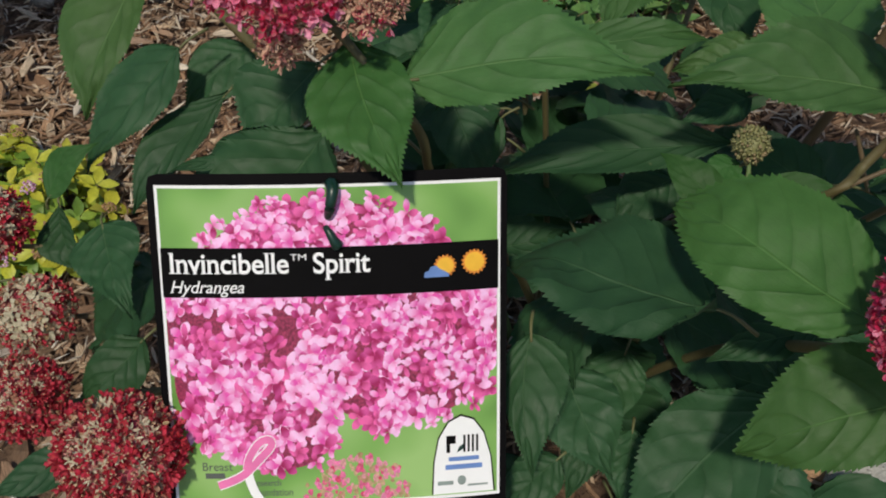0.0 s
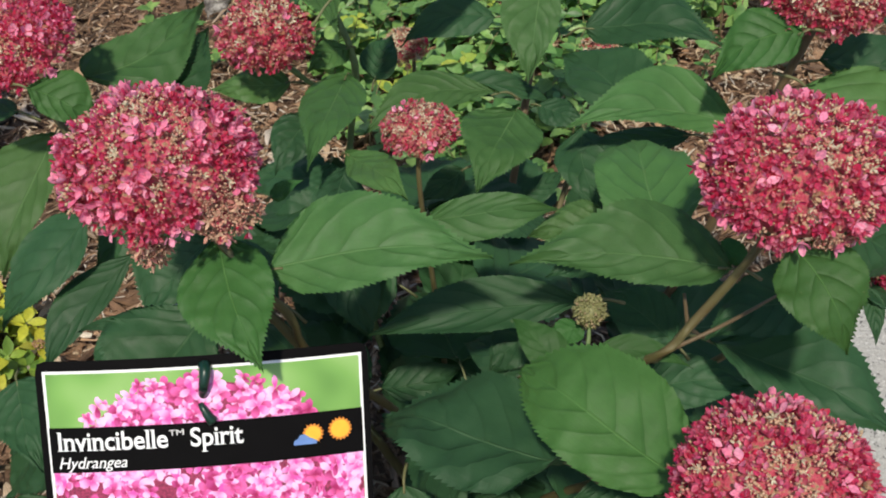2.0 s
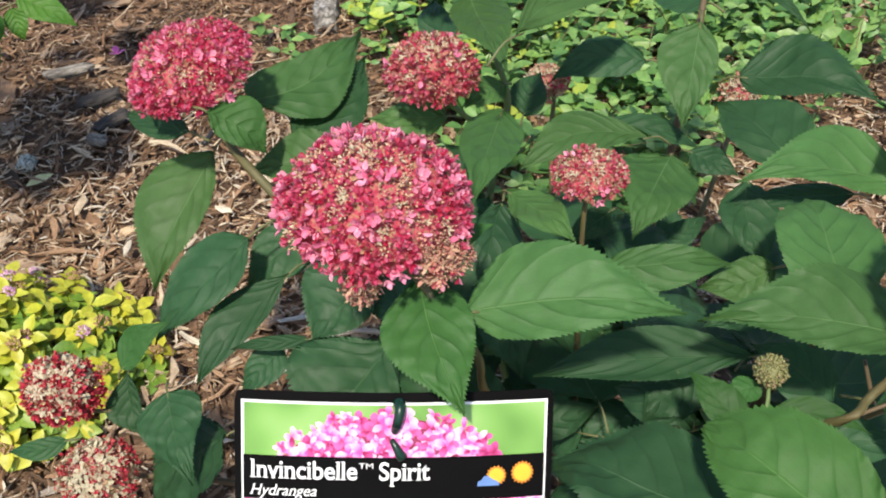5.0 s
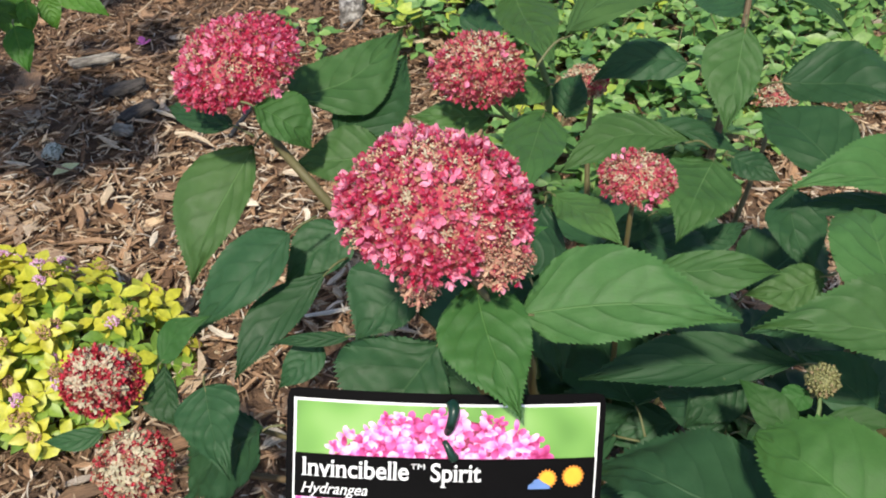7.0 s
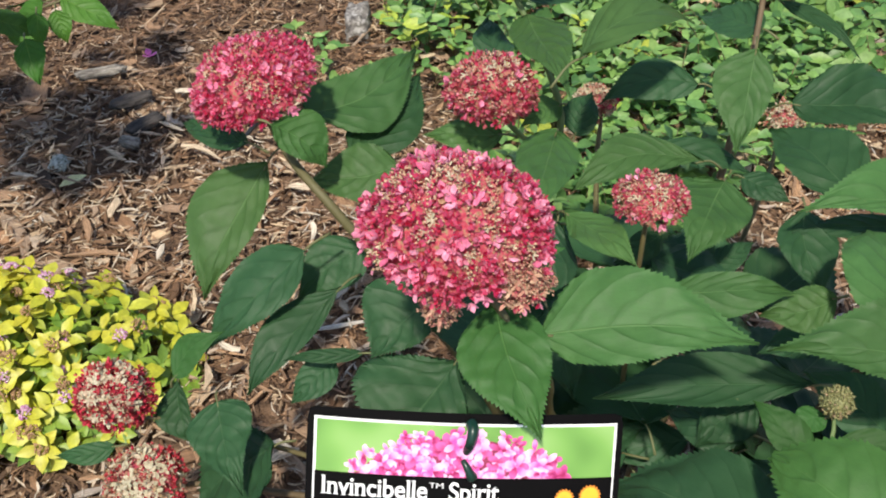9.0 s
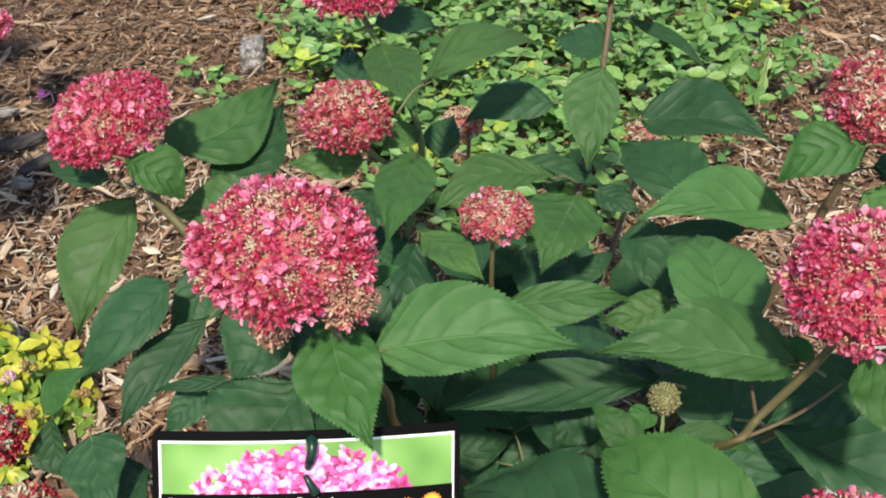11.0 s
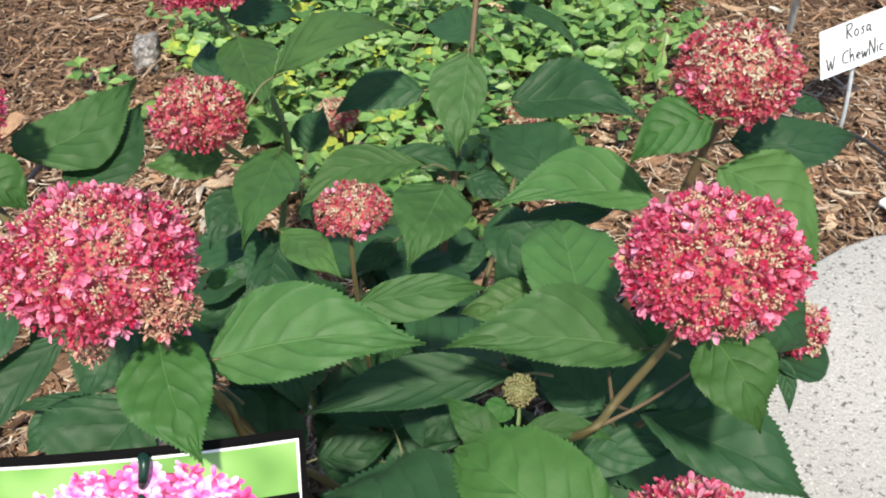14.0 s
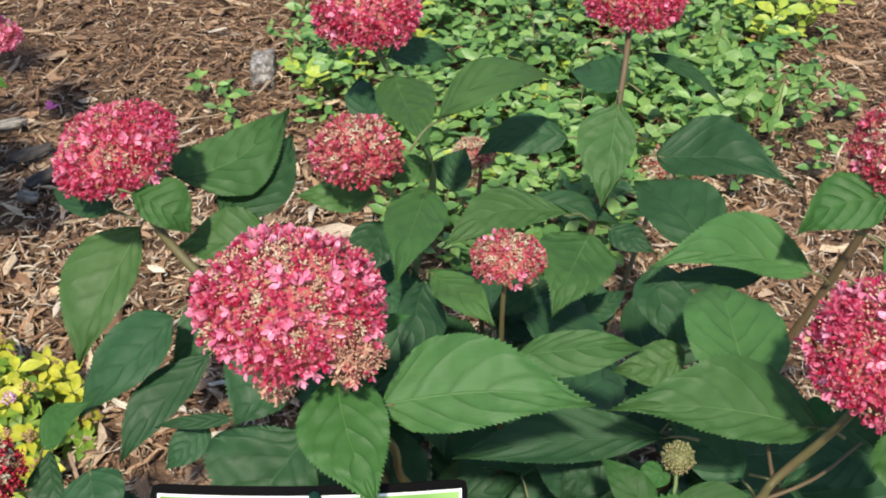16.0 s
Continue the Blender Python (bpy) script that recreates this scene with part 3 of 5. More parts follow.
leaf((0.1792, 0.6334, 0.3206), (0.1471, 0.5642, 0.3100), (0.121, -0.204, 0.971), (0.0269, 0.0251), -0.0009, fresh, 0.04, peak=0.32)
leaf((0.2139, 0.5727, 0.3500), (0.2180, 0.5218, 0.3241), (0.000, -0.453, 0.891), (0.0165, 0.0191), -0.0052, mature, 0.04, peak=0.41)
leaf((0.0669, 0.5992, 0.3125), (0.0497, 0.5450, 0.2901), (0.425, -0.457, 0.781), (0.0120, 0.0221), -0.0017, mature, 0.04, peak=0.46)
leaf((0.0686, 0.5788, 0.3377), (0.1070, 0.5153, 0.3491), (-0.306, -0.015, 0.952), (0.0133, 0.0122), 0.0012, fresh, 0.04, peak=0.47)
leaf((0.0554, 0.6038, 0.3120), (0.0423, 0.5646, 0.3008), (0.142, -0.315, 0.938), 0.0132, 0.0050, mature, 0.05)
leaf((0.1145, 0.4767, 0.3674), (0.1888, 0.4892, 0.3583), (0.179, -0.425, 0.888), (0.0150, 0.0102), 0.0010, fresh, 0.04, peak=0.40)
leaf((0.2123, 0.4919, 0.3530), (0.1718, 0.4893, 0.3400), (-0.241, -0.480, 0.843), 0.0130, 0.0038, fresh, 0.05)
leaf((0.2310, 0.4337, 0.3871), (0.2330, 0.5285, 0.3703), (0.015, 0.174, 0.985), (0.0265, 0.0254), 0.0019, fresh, 0.04, full=0.75, peak=0.44)
leaf((0.2581, 0.4136, 0.3808), (0.1547, 0.4229, 0.3836), (-0.016, -0.446, 0.895), (0.0280, 0.0143), -0.0043, fresh, 0.04, peak=0.33)
leaf((0.2659, 0.3767, 0.4300), (0.2906, 0.3537, 0.3850), (0.101, -0.863, 0.495), 0.0179, 0.0040, lush, 0.05)
leaf((0.3127, 0.5179, 0.4400), (0.2720, 0.5249, 0.4100), (-0.566, -0.510, 0.648), 0.0160, -0.0075, lush, 0.04)
leaf((0.3395, 0.5516, 0.4000), (0.4295, 0.5717, 0.3800), (0.289, -0.458, 0.841), 0.0177, -0.0060, mature, 0.05)
leaf((0.3211, 0.5205, 0.4050), (0.3817, 0.4966, 0.3450), (0.226, -0.805, 0.549), 0.0242, 0.0113, fresh, 0.05)
leaf((0.3887, 0.5916, 0.4000), (0.4225, 0.6002, 0.3800), (0.528, -0.531, 0.663), 0.0060, -0.0006, mature, 0.05)
leaf((0.3141, 0.4309, 0.3900), (0.3520, 0.4328, 0.3500), (0.554, -0.671, 0.494), 0.0174, 0.0008, mature, 0.05)
leaf((0.3328, 0.4391, 0.3340), (0.3867, 0.4792, 0.3018), (0.583, -0.140, 0.800), (0.0214, 0.0139), -0.0013, mature, 0.04, peak=0.40)
leaf((0.3451, 0.4441, 0.3300), (0.3447, 0.4190, 0.3100), (-0.247, -0.602, 0.759), 0.0052, 0.0014, mature, 0.05)
leaf((0.2630, 0.4375, 0.3027), (0.3477, 0.3796, 0.2871), (-0.095, -0.386, 0.918), (0.0188, 0.0297), 0.0026, mature, 0.04, peak=0.50)
leaf((0.3108, 0.4354, 0.3300), (0.2546, 0.4223, 0.3200), (-0.077, -0.374, 0.924), 0.0173, -0.0054, mature, 0.05)
leaf((0.2184, 0.3111, 0.3595), (0.1567, 0.3874, 0.3503), (-0.298, -0.128, 0.946), (0.0323, 0.0220), 0.0009, lush, 0.04, full=0.6, peak=0.50)
leaf((0.1745, 0.3595, 0.3136), (0.0866, 0.4045, 0.2982), (-0.210, 0.195, 0.960), (0.0420, 0.0295), 0.0025, mature, 0.04, full=0.65, peak=0.46)
leaf((0.0958, 0.3756, 0.2791), (0.0936, 0.3196, 0.2402), (-0.005, -0.571, 0.821), (0.0099, 0.0205), -0.0043, mature, 0.04, peak=0.30)
leaf((0.1545, 0.4302, 0.1890), (0.1353, 0.3948, 0.1575), (-0.093, -0.633, 0.768), (0.0165, 0.0159), 0.0000, mature, 0.04, peak=0.34)
leaf((0.2167, 0.3646, 0.2346), (0.1405, 0.3145, 0.1871), (-0.148, -0.553, 0.820), (0.0285, 0.0320), -0.0041, mature, 0.04, full=0.8, peak=0.44)
leaf((0.2483, 0.3009, 0.3294), (0.1743, 0.3020, 0.2901), (-0.415, -0.488, 0.768), (0.0273, 0.0196), -0.0023, lush, 0.04, full=0.75, peak=0.42)
leaf((0.2321, 0.3785, 0.2700), (0.1789, 0.3698, 0.2600), (-0.117, -0.355, 0.927), 0.0111, -0.0015, mature, 0.05)
leaf((0.1907, 0.4146, 0.3450), (0.1732, 0.4110, 0.3350), (-0.357, -0.482, 0.800), 0.0070, -0.0029, young, 0.1)
leaf((0.1893, 0.4003, 0.3379), (0.2408, 0.3928, 0.3346), (-0.009, -0.446, 0.895), (0.0059, 0.0074), 0.0066, young, 0.04, peak=0.40)
leaf((0.1801, 0.3940, 0.3400), (0.1561, 0.4246, 0.3450), (-0.155, -0.276, 0.948), 0.0099, 0.0003, young, 0.05)
leaf((0.1798, 0.4752, 0.2800), (0.1450, 0.4587, 0.2600), (-0.232, -0.513, 0.827), 0.0159, -0.0040, mature, 0.05)
leaf((0.0591, 0.5417, 0.2900), (0.0763, 0.5007, 0.2500), (0.080, -0.679, 0.729), 0.0171, 0.0005, mature, 0.05)
leaf((0.2549, 0.4269, 0.3850), (0.2705, 0.4207, 0.3750), (0.217, -0.641, 0.736), 0.0063, -0.0006, young, 0.05)
leaf((0.2543, 0.4645, 0.2700), (0.2170, 0.5113, 0.2700), (-0.277, -0.221, 0.935), 0.0173, -0.0026, mature, 0.05)
leaf((0.2315, 0.4484, 0.2500), (0.3006, 0.4444, 0.2500), (-0.022, -0.378, 0.925), 0.0158, 0.0037, mature, 0.05)
leaf((0.1157, 0.3978, 0.2200), (0.1371, 0.3474, 0.1900), (0.009, -0.509, 0.861), 0.0215, -0.0020, mature, 0.05)
leaf((0.1368, 0.4063, 0.1800), (0.1148, 0.3569, 0.1500), (-0.124, -0.474, 0.872), 0.0147, 0.0019, mature, 0.05)
leaf((0.1100, 0.3557, 0.2000), (0.0800, 0.3370, 0.1800), (-0.269, -0.469, 0.841), 0.0131, -0.0006, mature, 0.05)
leaf((0.1544, 0.3898, 0.1700), (0.1452, 0.3525, 0.1500), (-0.117, -0.446, 0.887), 0.0153, 0.0001, mature, 0.05)
leaf((0.0338, 0.4634, 0.3300), (-0.0356, 0.5307, 0.3100), (-0.392, -0.135, 0.910), 0.0169, -0.0055, mature, 0.05)
leaf((0.2239, 0.5162, 0.3000), (0.1835, 0.5063, 0.2900), (-0.109, -0.450, 0.886), 0.0115, 0.0007, mature, 0.05)
leaf((0.0302, 0.6577, 0.3400), (-0.0251, 0.6618, 0.3350), (-0.115, -0.540, 0.834), 0.0137, 0.0010, fresh, 0.05)
leaf((0.0837, 0.6996, 0.3100), (0.0980, 0.7412, 0.3200), (0.139, -0.276, 0.951), 0.0135, 0.0023, mature, 0.05)
leaf((0.0699, 0.6793, 0.3500), (0.0417, 0.6579, 0.3450), (0.199, -0.463, 0.864), 0.0104, -0.0019, fresh, 0.05)
leaf((0.0413, 0.6601, 0.3100), (0.0146, 0.6218, 0.2900), (0.091, -0.510, 0.855), 0.0169, -0.0025, mature, 0.05)
leaf((0.0409, 0.4660, 0.4000), (0.0590, 0.4652, 0.4100), (-0.425, -0.545, 0.723), 0.0046, -0.0001, young, 0.05)
leaf((0.1965, 0.6536, 0.3100), (0.2272, 0.6316, 0.3050), (-0.181, -0.453, 0.873), 0.0107, 0.0002, mature, 0.05)
leaf((0.1783, 0.6252, 0.2500), (0.2166, 0.6525, 0.2500), (0.222, -0.312, 0.924), 0.0098, -0.0016, mature, 0.05)
leaf((0.0767, 0.5101, 0.1932), (0.1318, 0.5324, 0.1816), (0.310, -0.296, 0.903), 0.0131, -0.0034, mature, 0.05)
leaf((0.1424, 0.6266, 0.2800), (0.1086, 0.6057, 0.2700), (0.031, -0.473, 0.880), 0.0104, 0.0012, mature, 0.05)
leaf((0.0550, 0.6453, 0.3200), (0.0429, 0.6157, 0.3100), (0.138, -0.367, 0.920), 0.0101, 0.0004, mature, 0.05)
leaf((0.2472, 0.4264, 0.1500), (0.1878, 0.4652, 0.1400), (-0.317, -0.249, 0.915), 0.0207, 0.0020, mature, 0.05)
leaf((0.2537, 0.3513, 0.2500), (0.3344, 0.3475, 0.2200), (0.304, -0.391, 0.869), 0.0182, -0.0026, mature, 0.05)
leaf((0.3256, 0.4132, 0.2000), (0.3792, 0.3848, 0.1500), (0.249, -0.703, 0.666), 0.0178, 0.0026, mature, 0.05)
leaf((0.2029, 0.4610, 0.3160), (0.0803, 0.4539, 0.3077), (-0.034, -0.449, 0.893), (0.0175, 0.0128), -0.0029, mature, 0.04, peak=0.48)
leaf((-0.0781, 0.5312, 0.2500), (-0.1079, 0.5151, 0.2200), (-0.259, -0.721, 0.643), 0.0120, 0.0014, mature, 0.05)
leaf((0.2898, 0.4638, 0.3000), (0.3531, 0.4882, 0.3000), (0.100, -0.260, 0.960), 0.0142, 0.0007, mature, 0.05)
leaf((-0.0637, 0.6068, 0.2800), (-0.1099, 0.5787, 0.2500), (-0.056, -0.684, 0.727), 0.0195, -0.0047, mature, 0.05)
leaf((0.1780, 0.4608, 0.2700), (0.1325, 0.4946, 0.2500), (-0.497, -0.165, 0.852), (0.0087, 0.0173), 0.0009, mature, 0.04, peak=0.41)
leaf((0.1689, 0.5409, 0.1600), (0.1107, 0.5368, 0.1400), (-0.254, -0.481, 0.839), (0.0181, 0.0144), -0.0021, mature, 0.04, peak=0.46)

PINK = "domed flower head of crimson and pink petals"
flower_head((0.0058, 0.4263, 0.453), 0.0427, 0.0320, (0.05, -0.2, 1), 668, 0.02, PINK + " with a browned corner", 0.48, (0.78, -0.62, -0.30), 1.62, 0.2)
flower_head((-0.1278, 0.6267, 0.397), 0.0405, 0.0265, (-0.38, -0.12, 1), 548, 0.03, PINK, 0.14, None, 1.8, 0.12)
flower_head((0.0218, 0.6471, 0.382), 0.0285, 0.0225, (0.0, -0.1, 1), 343, 0.05, "small domed flower head, crimson with tan capsules", 0.06, None, 2.0, 0.42, tones=[PETAL_RED, PETAL_PALE, PETAL_FADED])
flower_head((0.1156, 0.5529, 0.370), 0.0213, 0.0130, (0.0, -0.12, 1), 205, 0.05, "small flat flower head, red with tan capsules", 0.1, None, 1.8, 0.5, tones=[PETAL_RED, PETAL_PALE, PETAL_FADED])
flower_head((0.2738, 0.3999, 0.448), 0.0395, 0.0285, (0.08, -0.2, 1), 680, 0.02, PINK, 0.22, (0.1, -0.85, -0.5), 2.05, 0.27)
flower_head((0.3320, 0.5448, 0.45), 0.0338, 0.0265, (0.03, -0.15, 1), 600, 0.03, "domed flower head, pink fading to tan", 0.06, None, 2.05, 0.58, tones=[PETAL_RED, PETAL_PALE, PETAL_FADED])
flower_head((0.2417, 0.2925, 0.385), 0.0365, 0.034, (0.0, -0.2, 1), 760, 0.04, PINK, 0.12, None, 2.0, 0.27)
flower_head((-0.2196, 0.5052, 0.235), 0.0235, 0.027, (-0.1, -0.3, 1), 400, 0.1, "fading flower head, dark red and tan", 0.0, None, 2.0, 0.46, tones=[PETAL_DULL, PETAL_DULL, PETAL_FADED], coarse=1.5)
flower_head((-0.2017, 0.4762, 0.186), 0.0255, 0.019, (-0.1, -0.3, 1), 300, 0.3, "withered flower head, pale tan with dark red specks", 0.0, None, 2.0, 0.72, tones=[PETAL_DULL, PETAL_DULL, PETAL_FADED], coarse=1.35)
flower_head((-0.0829, 0.3115, 0.29), 0.027, 0.026, (0.0, -0.3, 1), 470, 0.1, "flower head, crimson and tan", 0.0, None, 2.0, 0.45, tones=[PETAL_DULL, PETAL_DULL, PETAL_FADED])
flower_head((-0.1657, 0.3823, 0.23), 0.023, 0.024, (-0.1, -0.2, 1), 420, 0.1, "flower head, crimson with tan capsules", 0.0, None, 2.0, 0.34, tones=[PETAL_DULL, PETAL_DULL, PETAL_FADED])
flower_head((0.0276, 0.7305, 0.44), 0.036, 0.025, (0, -0.1, 1), 479, 0.03, PINK, 0.15, None, 2.0, 0.1)
flower_head((0.2249, 0.8005, 0.415), 0.037, 0.025, (0, -0.1, 1), 479, 0.03, PINK, 0.15, None, 2.0, 0.1)
flower_head((0.3599, 0.4637, 0.33), 0.018, 0.016, (0.3, -0.2, 1), 136, 0.35, "small flower head, red and tan", 0.0, None, 2.0, 0.5)
flower_head((0.1055, 0.7775, 0.286), 0.0165, 0.014, (0, -0.2, 1), 150, 0.05, "withered flower head, tan and pink", 0.25, None, 2.0, 0.95, tones=[CAPSULE_BROWN, PETAL_RED, PETAL_FADED])
flower_head((0.2656, 0.7963, 0.26), 0.015, 0.010, (0, -0.2, 1), 76, 0.7, "withered flower head, brown", 0.0, None, 2.0, 0.9, tones=[CAPSULE_BROWN, CAPSULE_BROWN, PETAL_FADED])

for spot, size, n in (((0.0407, 0.4071, 0.4427), 0.0078, 36), ((0.0333, 0.4005, 0.4429), 0.0082, 38), ((-0.0010, 0.4058, 0.4309), 0.0085, 34), ((-0.0007, 0.4041, 0.4262), 0.0065, 24)):
    flower_head(spot, size, size * 0.85, (0.15, -0.6, 0.75), n, 0.0, "browned cluster at the rim of a flower head", 0.0, (0.15, -0.6, 0.75), 2.4, 1.0)


def bud(centre, radius):
    c = Vector(centre)
    v, f = [], []
    r = random.Random(3)
    for i in range(13):
        for k in range(20):
            t, p = math.pi * i / 12, 2 * math.pi * k / 20
            v.append(c + Vector((math.sin(t) * math.cos(p), math.sin(t) * math.sin(p), math.cos(t))) * radius * 0.84)
    f += [(i * 20 + k, i * 20 + 20 + k, i * 20 + 20 + (k + 1) % 20, i * 20 + (k + 1) % 20) for i in range(12) for k in range(20)]
    for i in range(250):
        z = 1 - 1.8 * (i + 0.5) / 250
        ph, s = i * 2.39996 + r.gauss(0, 0.15), math.sqrt(max(0, 1 - z * z))
        out = Vector((s * math.cos(ph), s * math.sin(ph), z))
        lump = 1 + 0.12 * noise.noise(out * 2.3) + 0.08 * noise.noise(out * 5)
        seed(v, f, c + out * radius * lump * r.uniform(0.82, 1.0), (out + Vector([r.gauss(0, 0.4) for _ in range(3)])).normalized(), radius * r.uniform(0.17, 0.28))
    return part("flower_bud", mesh_of("flower_bud", v, f, BUD_GREEN), shrub, "unopened pale green flower bud cluster")


bud((0.1929, 0.4154, 0.3565), 0.0082)

# stems
stem([(0.010, 0.430, 0.43), (0.0417, 0.4053, 0.3970), (0.0509, 0.4091, 0.3720), (0.0563, 0.4193, 0.3300), (0.10, 0.47, 0.2), (0.12, 0.56, -0.02)], 0.0018, 0.0028)
stem([(0.272, 0.405, 0.43), (0.262, 0.402, 0.40), (0.2379, 0.4013, 0.3547), (0.2232, 0.3899, 0.3507), (0.20, 0.44, 0.26), (0.15, 0.54, -0.02)], 0.0020, 0.0027)
stem([(0.2379, 0.4013, 0.3547), (0.2411, 0.4238, 0.3545)], 0.0012, 0.0009, STEM_BROWN)
stem([(0.2379, 0.4013, 0.3547), (0.2480, 0.4170, 0.3330), (0.2630, 0.4370, 0.3030)], 0.0011, 0.0009, STEM_BROWN)
stem([(0.2232, 0.3899, 0.3507), (0.2557, 0.3981, 0.3604), (0.30, 0.44, 0.335)], 0.0011, 0.0008, STEM_BROWN)
stem([(0.335, 0.552, 0.43), (0.322, 0.55, 0.39), (0.29, 0.56, 0.25), (0.20, 0.58, -0.02)], 0.0026, 0.0034, STEM_BROWN)
stem([(0.028, 0.735, 0.42), (0.055, 0.71, 0.375), (0.072, 0.690, 0.328), (0.062, 0.68, 0.27), (0.055, 0.64, 0.2), (0.10, 0.58, -0.02)], 0.0022, 0.0032, PETIOLE_GREEN)
stem([(0.022, 0.65, 0.37), (0.045, 0.66, 0.335), (0.075, 0.67, 0.31)], 0.0018, 0.0025, PETIOLE_GREEN)
stem([(0.224, 0.80, 0.40), (0.215, 0.755, 0.375), (0.198, 0.70, 0.32), (0.16, 0.62, 0.15), (0.13, 0.57, -0.02)], 0.0022, 0.0032, STEM_BROWN)
stem([(0.1156, 0.555, 0.365), (0.113, 0.545, 0.33), (0.118, 0.56, 0.2), (0.125, 0.565, -0.02)], 0.0012, 0.0024)
stem([(-0.128, 0.63, 0.385), (-0.105, 0.60, 0.36), (-0.07, 0.57, 0.335), (0.02, 0.55, 0.2), (0.10, 0.55, -0.02)], 0.0022, 0.004)
stem([(-0.215, 0.50, 0.22), (-0.185, 0.508, 0.208), (-0.12, 0.515, 0.172), (-0.02, 0.52, 0.11), (0.09, 0.54, -0.02)], 0.0014, 0.0024)
stem([(-0.2, 0.48, 0.175), (-0.15, 0.49, 0.16), (-0.03, 0.51, 0.10), (0.08, 0.54, -0.02)], 0.0014, 0.0035, STEM_BROWN)
stem([(-0.083, 0.315, 0.275), (-0.06, 0.35, 0.24), (0.02, 0.45, 0.12), (0.1, 0.53, -0.02)], 0.0022, 0.0035)
stem([(-0.166, 0.386, 0.215), (-0.10, 0.42, 0.18), (0.0, 0.48, 0.1), (0.09, 0.53, -0.02)], 0.0022, 0.0035)
stem([(0.242, 0.295, 0.37), (0.235, 0.32, 0.33), (0.2, 0.42, 0.2), (0.14, 0.53, -0.02)], 0.0022, 0.0032)
stem([(0.1935, 0.4160, 0.352), (0.189, 0.402, 0.335), (0.178, 0.43, 0.27), (0.14, 0.53, 0.05)], 0.0009, 0.0025, PETIOLE_GREEN)
stem([(0.36, 0.464, 0.325), (0.33, 0.48, 0.27), (0.22, 0.53, 0.1), (0.15, 0.55, -0.02)], 0.0018, 0.003)
stem([(0.112, 0.7775, 0.275), (0.11, 0.74, 0.22), (0.12, 0.6, 0.0)], 0.0016, 0.003)
stem([(0.2656, 0.796, 0.255), (0.24, 0.74, 0.2), (0.14, 0.58, 0.0)], 0.0016, 0.003)

# inner leaves, low in the shrub
for _ in range(84):
    a, q = rnd.uniform(0, 2 * math.pi), math.sqrt(rnd.random())
    p = Vector((0.13 + 0.19 * q * math.cos(a), 0.50 + 0.17 * q * math.sin(a), rnd.uniform(0.10, 0.26)))
    d = Vector((math.cos(a) + rnd.gauss(0, 0.4), math.sin(a) + rnd.gauss(0, 0.4), rnd.uniform(-0.7, 0.1))).normalized()
    n = Vector((rnd.gauss(0, 0.3), rnd.gauss(0, 0.3) - 0.2, 1))
    n = (n - d * n.dot(d)).normalized()
    s = rnd.uniform(0.075, 0.12)
    if p.x < 0.03:
        continue
    p.z -= 0.08 if p.y < 0.46 else 0.015
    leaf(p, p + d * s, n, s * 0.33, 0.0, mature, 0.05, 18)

for _ in range(20):
    a, q = rnd.uniform(0, 2 * math.pi), math.sqrt(rnd.random())
    p = Vector((0.12 + 0.12 * q * math.cos(a), 0.615 + 0.065 * q * math.sin(a), rnd.uniform(0.19, 0.275)))
    d = Vector((math.cos(a) + rnd.gauss(0, 0.5), math.sin(a) * 0.6 + rnd.gauss(0, 0.4), rnd.uniform(-0.5, 0.1))).normalized()
    n = Vector((rnd.gauss(0, 0.3), rnd.gauss(0, 0.3) - 0.2, 1))
    n = (n - d * n.dot(d)).normalized()
    s = rnd.uniform(0.06, 0.09)
    if p.x > 0.14:
        continue
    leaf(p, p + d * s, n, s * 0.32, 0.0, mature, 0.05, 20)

# ---- stepping stone ----
SLAB = [(0.30, 0.43), (0.395, 0.59), (0.445, 0.69), (0.50, 0.775), (0.571, 0.829), (0.645, 0.868), (0.72, 0.878), (1.0, 0.86), (1.28, 0.70), (1.30, 0.30), (1.05, 0.05), (0.65, 0.02), (0.38, 0.18)]


def inside(x, y, poly, grow=0.0):
    cx, cy = sum(p[0] for p in poly) / len(poly), sum(p[1] for p in poly) / len(poly)
    x, y = cx + (x - cx) / (1 + grow), cy + (y - cy) / (1 + grow)
    hit = False
    for (x0, y0), (x1, y1) in zip(poly, poly[1:] + poly[:1]):
        if (y0 > y) != (y1 > y) and x < (x1 - x0) * (y - y0) / (y1 - y0) + x0:
            hit = not hit
    return hit


def slab():
    line = bezier([(x, y, 0) for x, y in SLAB + SLAB[:1]], 90)[:-1]
    c = sum(line, Vector()) / len(line)
    rings = [(1.0, -0.05), (1.0, 0.006), (0.992, 0.011), (0.98, 0.013), (0.7, 0.013), (0.35, 0.013)]
    verts, faces = [], []
    for grow, z in rings:
        for p in line:
            wob = 1 + 0.006 * noise.noise(p * 25)
            verts.append(c + (p - c) * grow * wob + Vector((0, 0, z + 0.0015 * noise.noise(p * 9 + Vector((grow * 5, 0, 0))))))
    n = len(line)
    for i in range(len(rings) - 1):
        for k in range(n):
            faces.append((i * n + k, i * n + (k + 1) % n, (i + 1) * n + (k + 1) % n, (i + 1) * n + k))
    verts.append(c + Vector((0, 0, 0.013)))
    k0 = (len(rings) - 1) * n
    faces += [(k0 + k, k0 + (k + 1) % n, len(verts) - 1) for k in range(n)]
    return tagged(new("stepping_stone", mesh_of("stepping_stone", verts, faces, CONCRETE)), "pale speckled concrete stepping stone set in mulch", "paving stone")


slab()


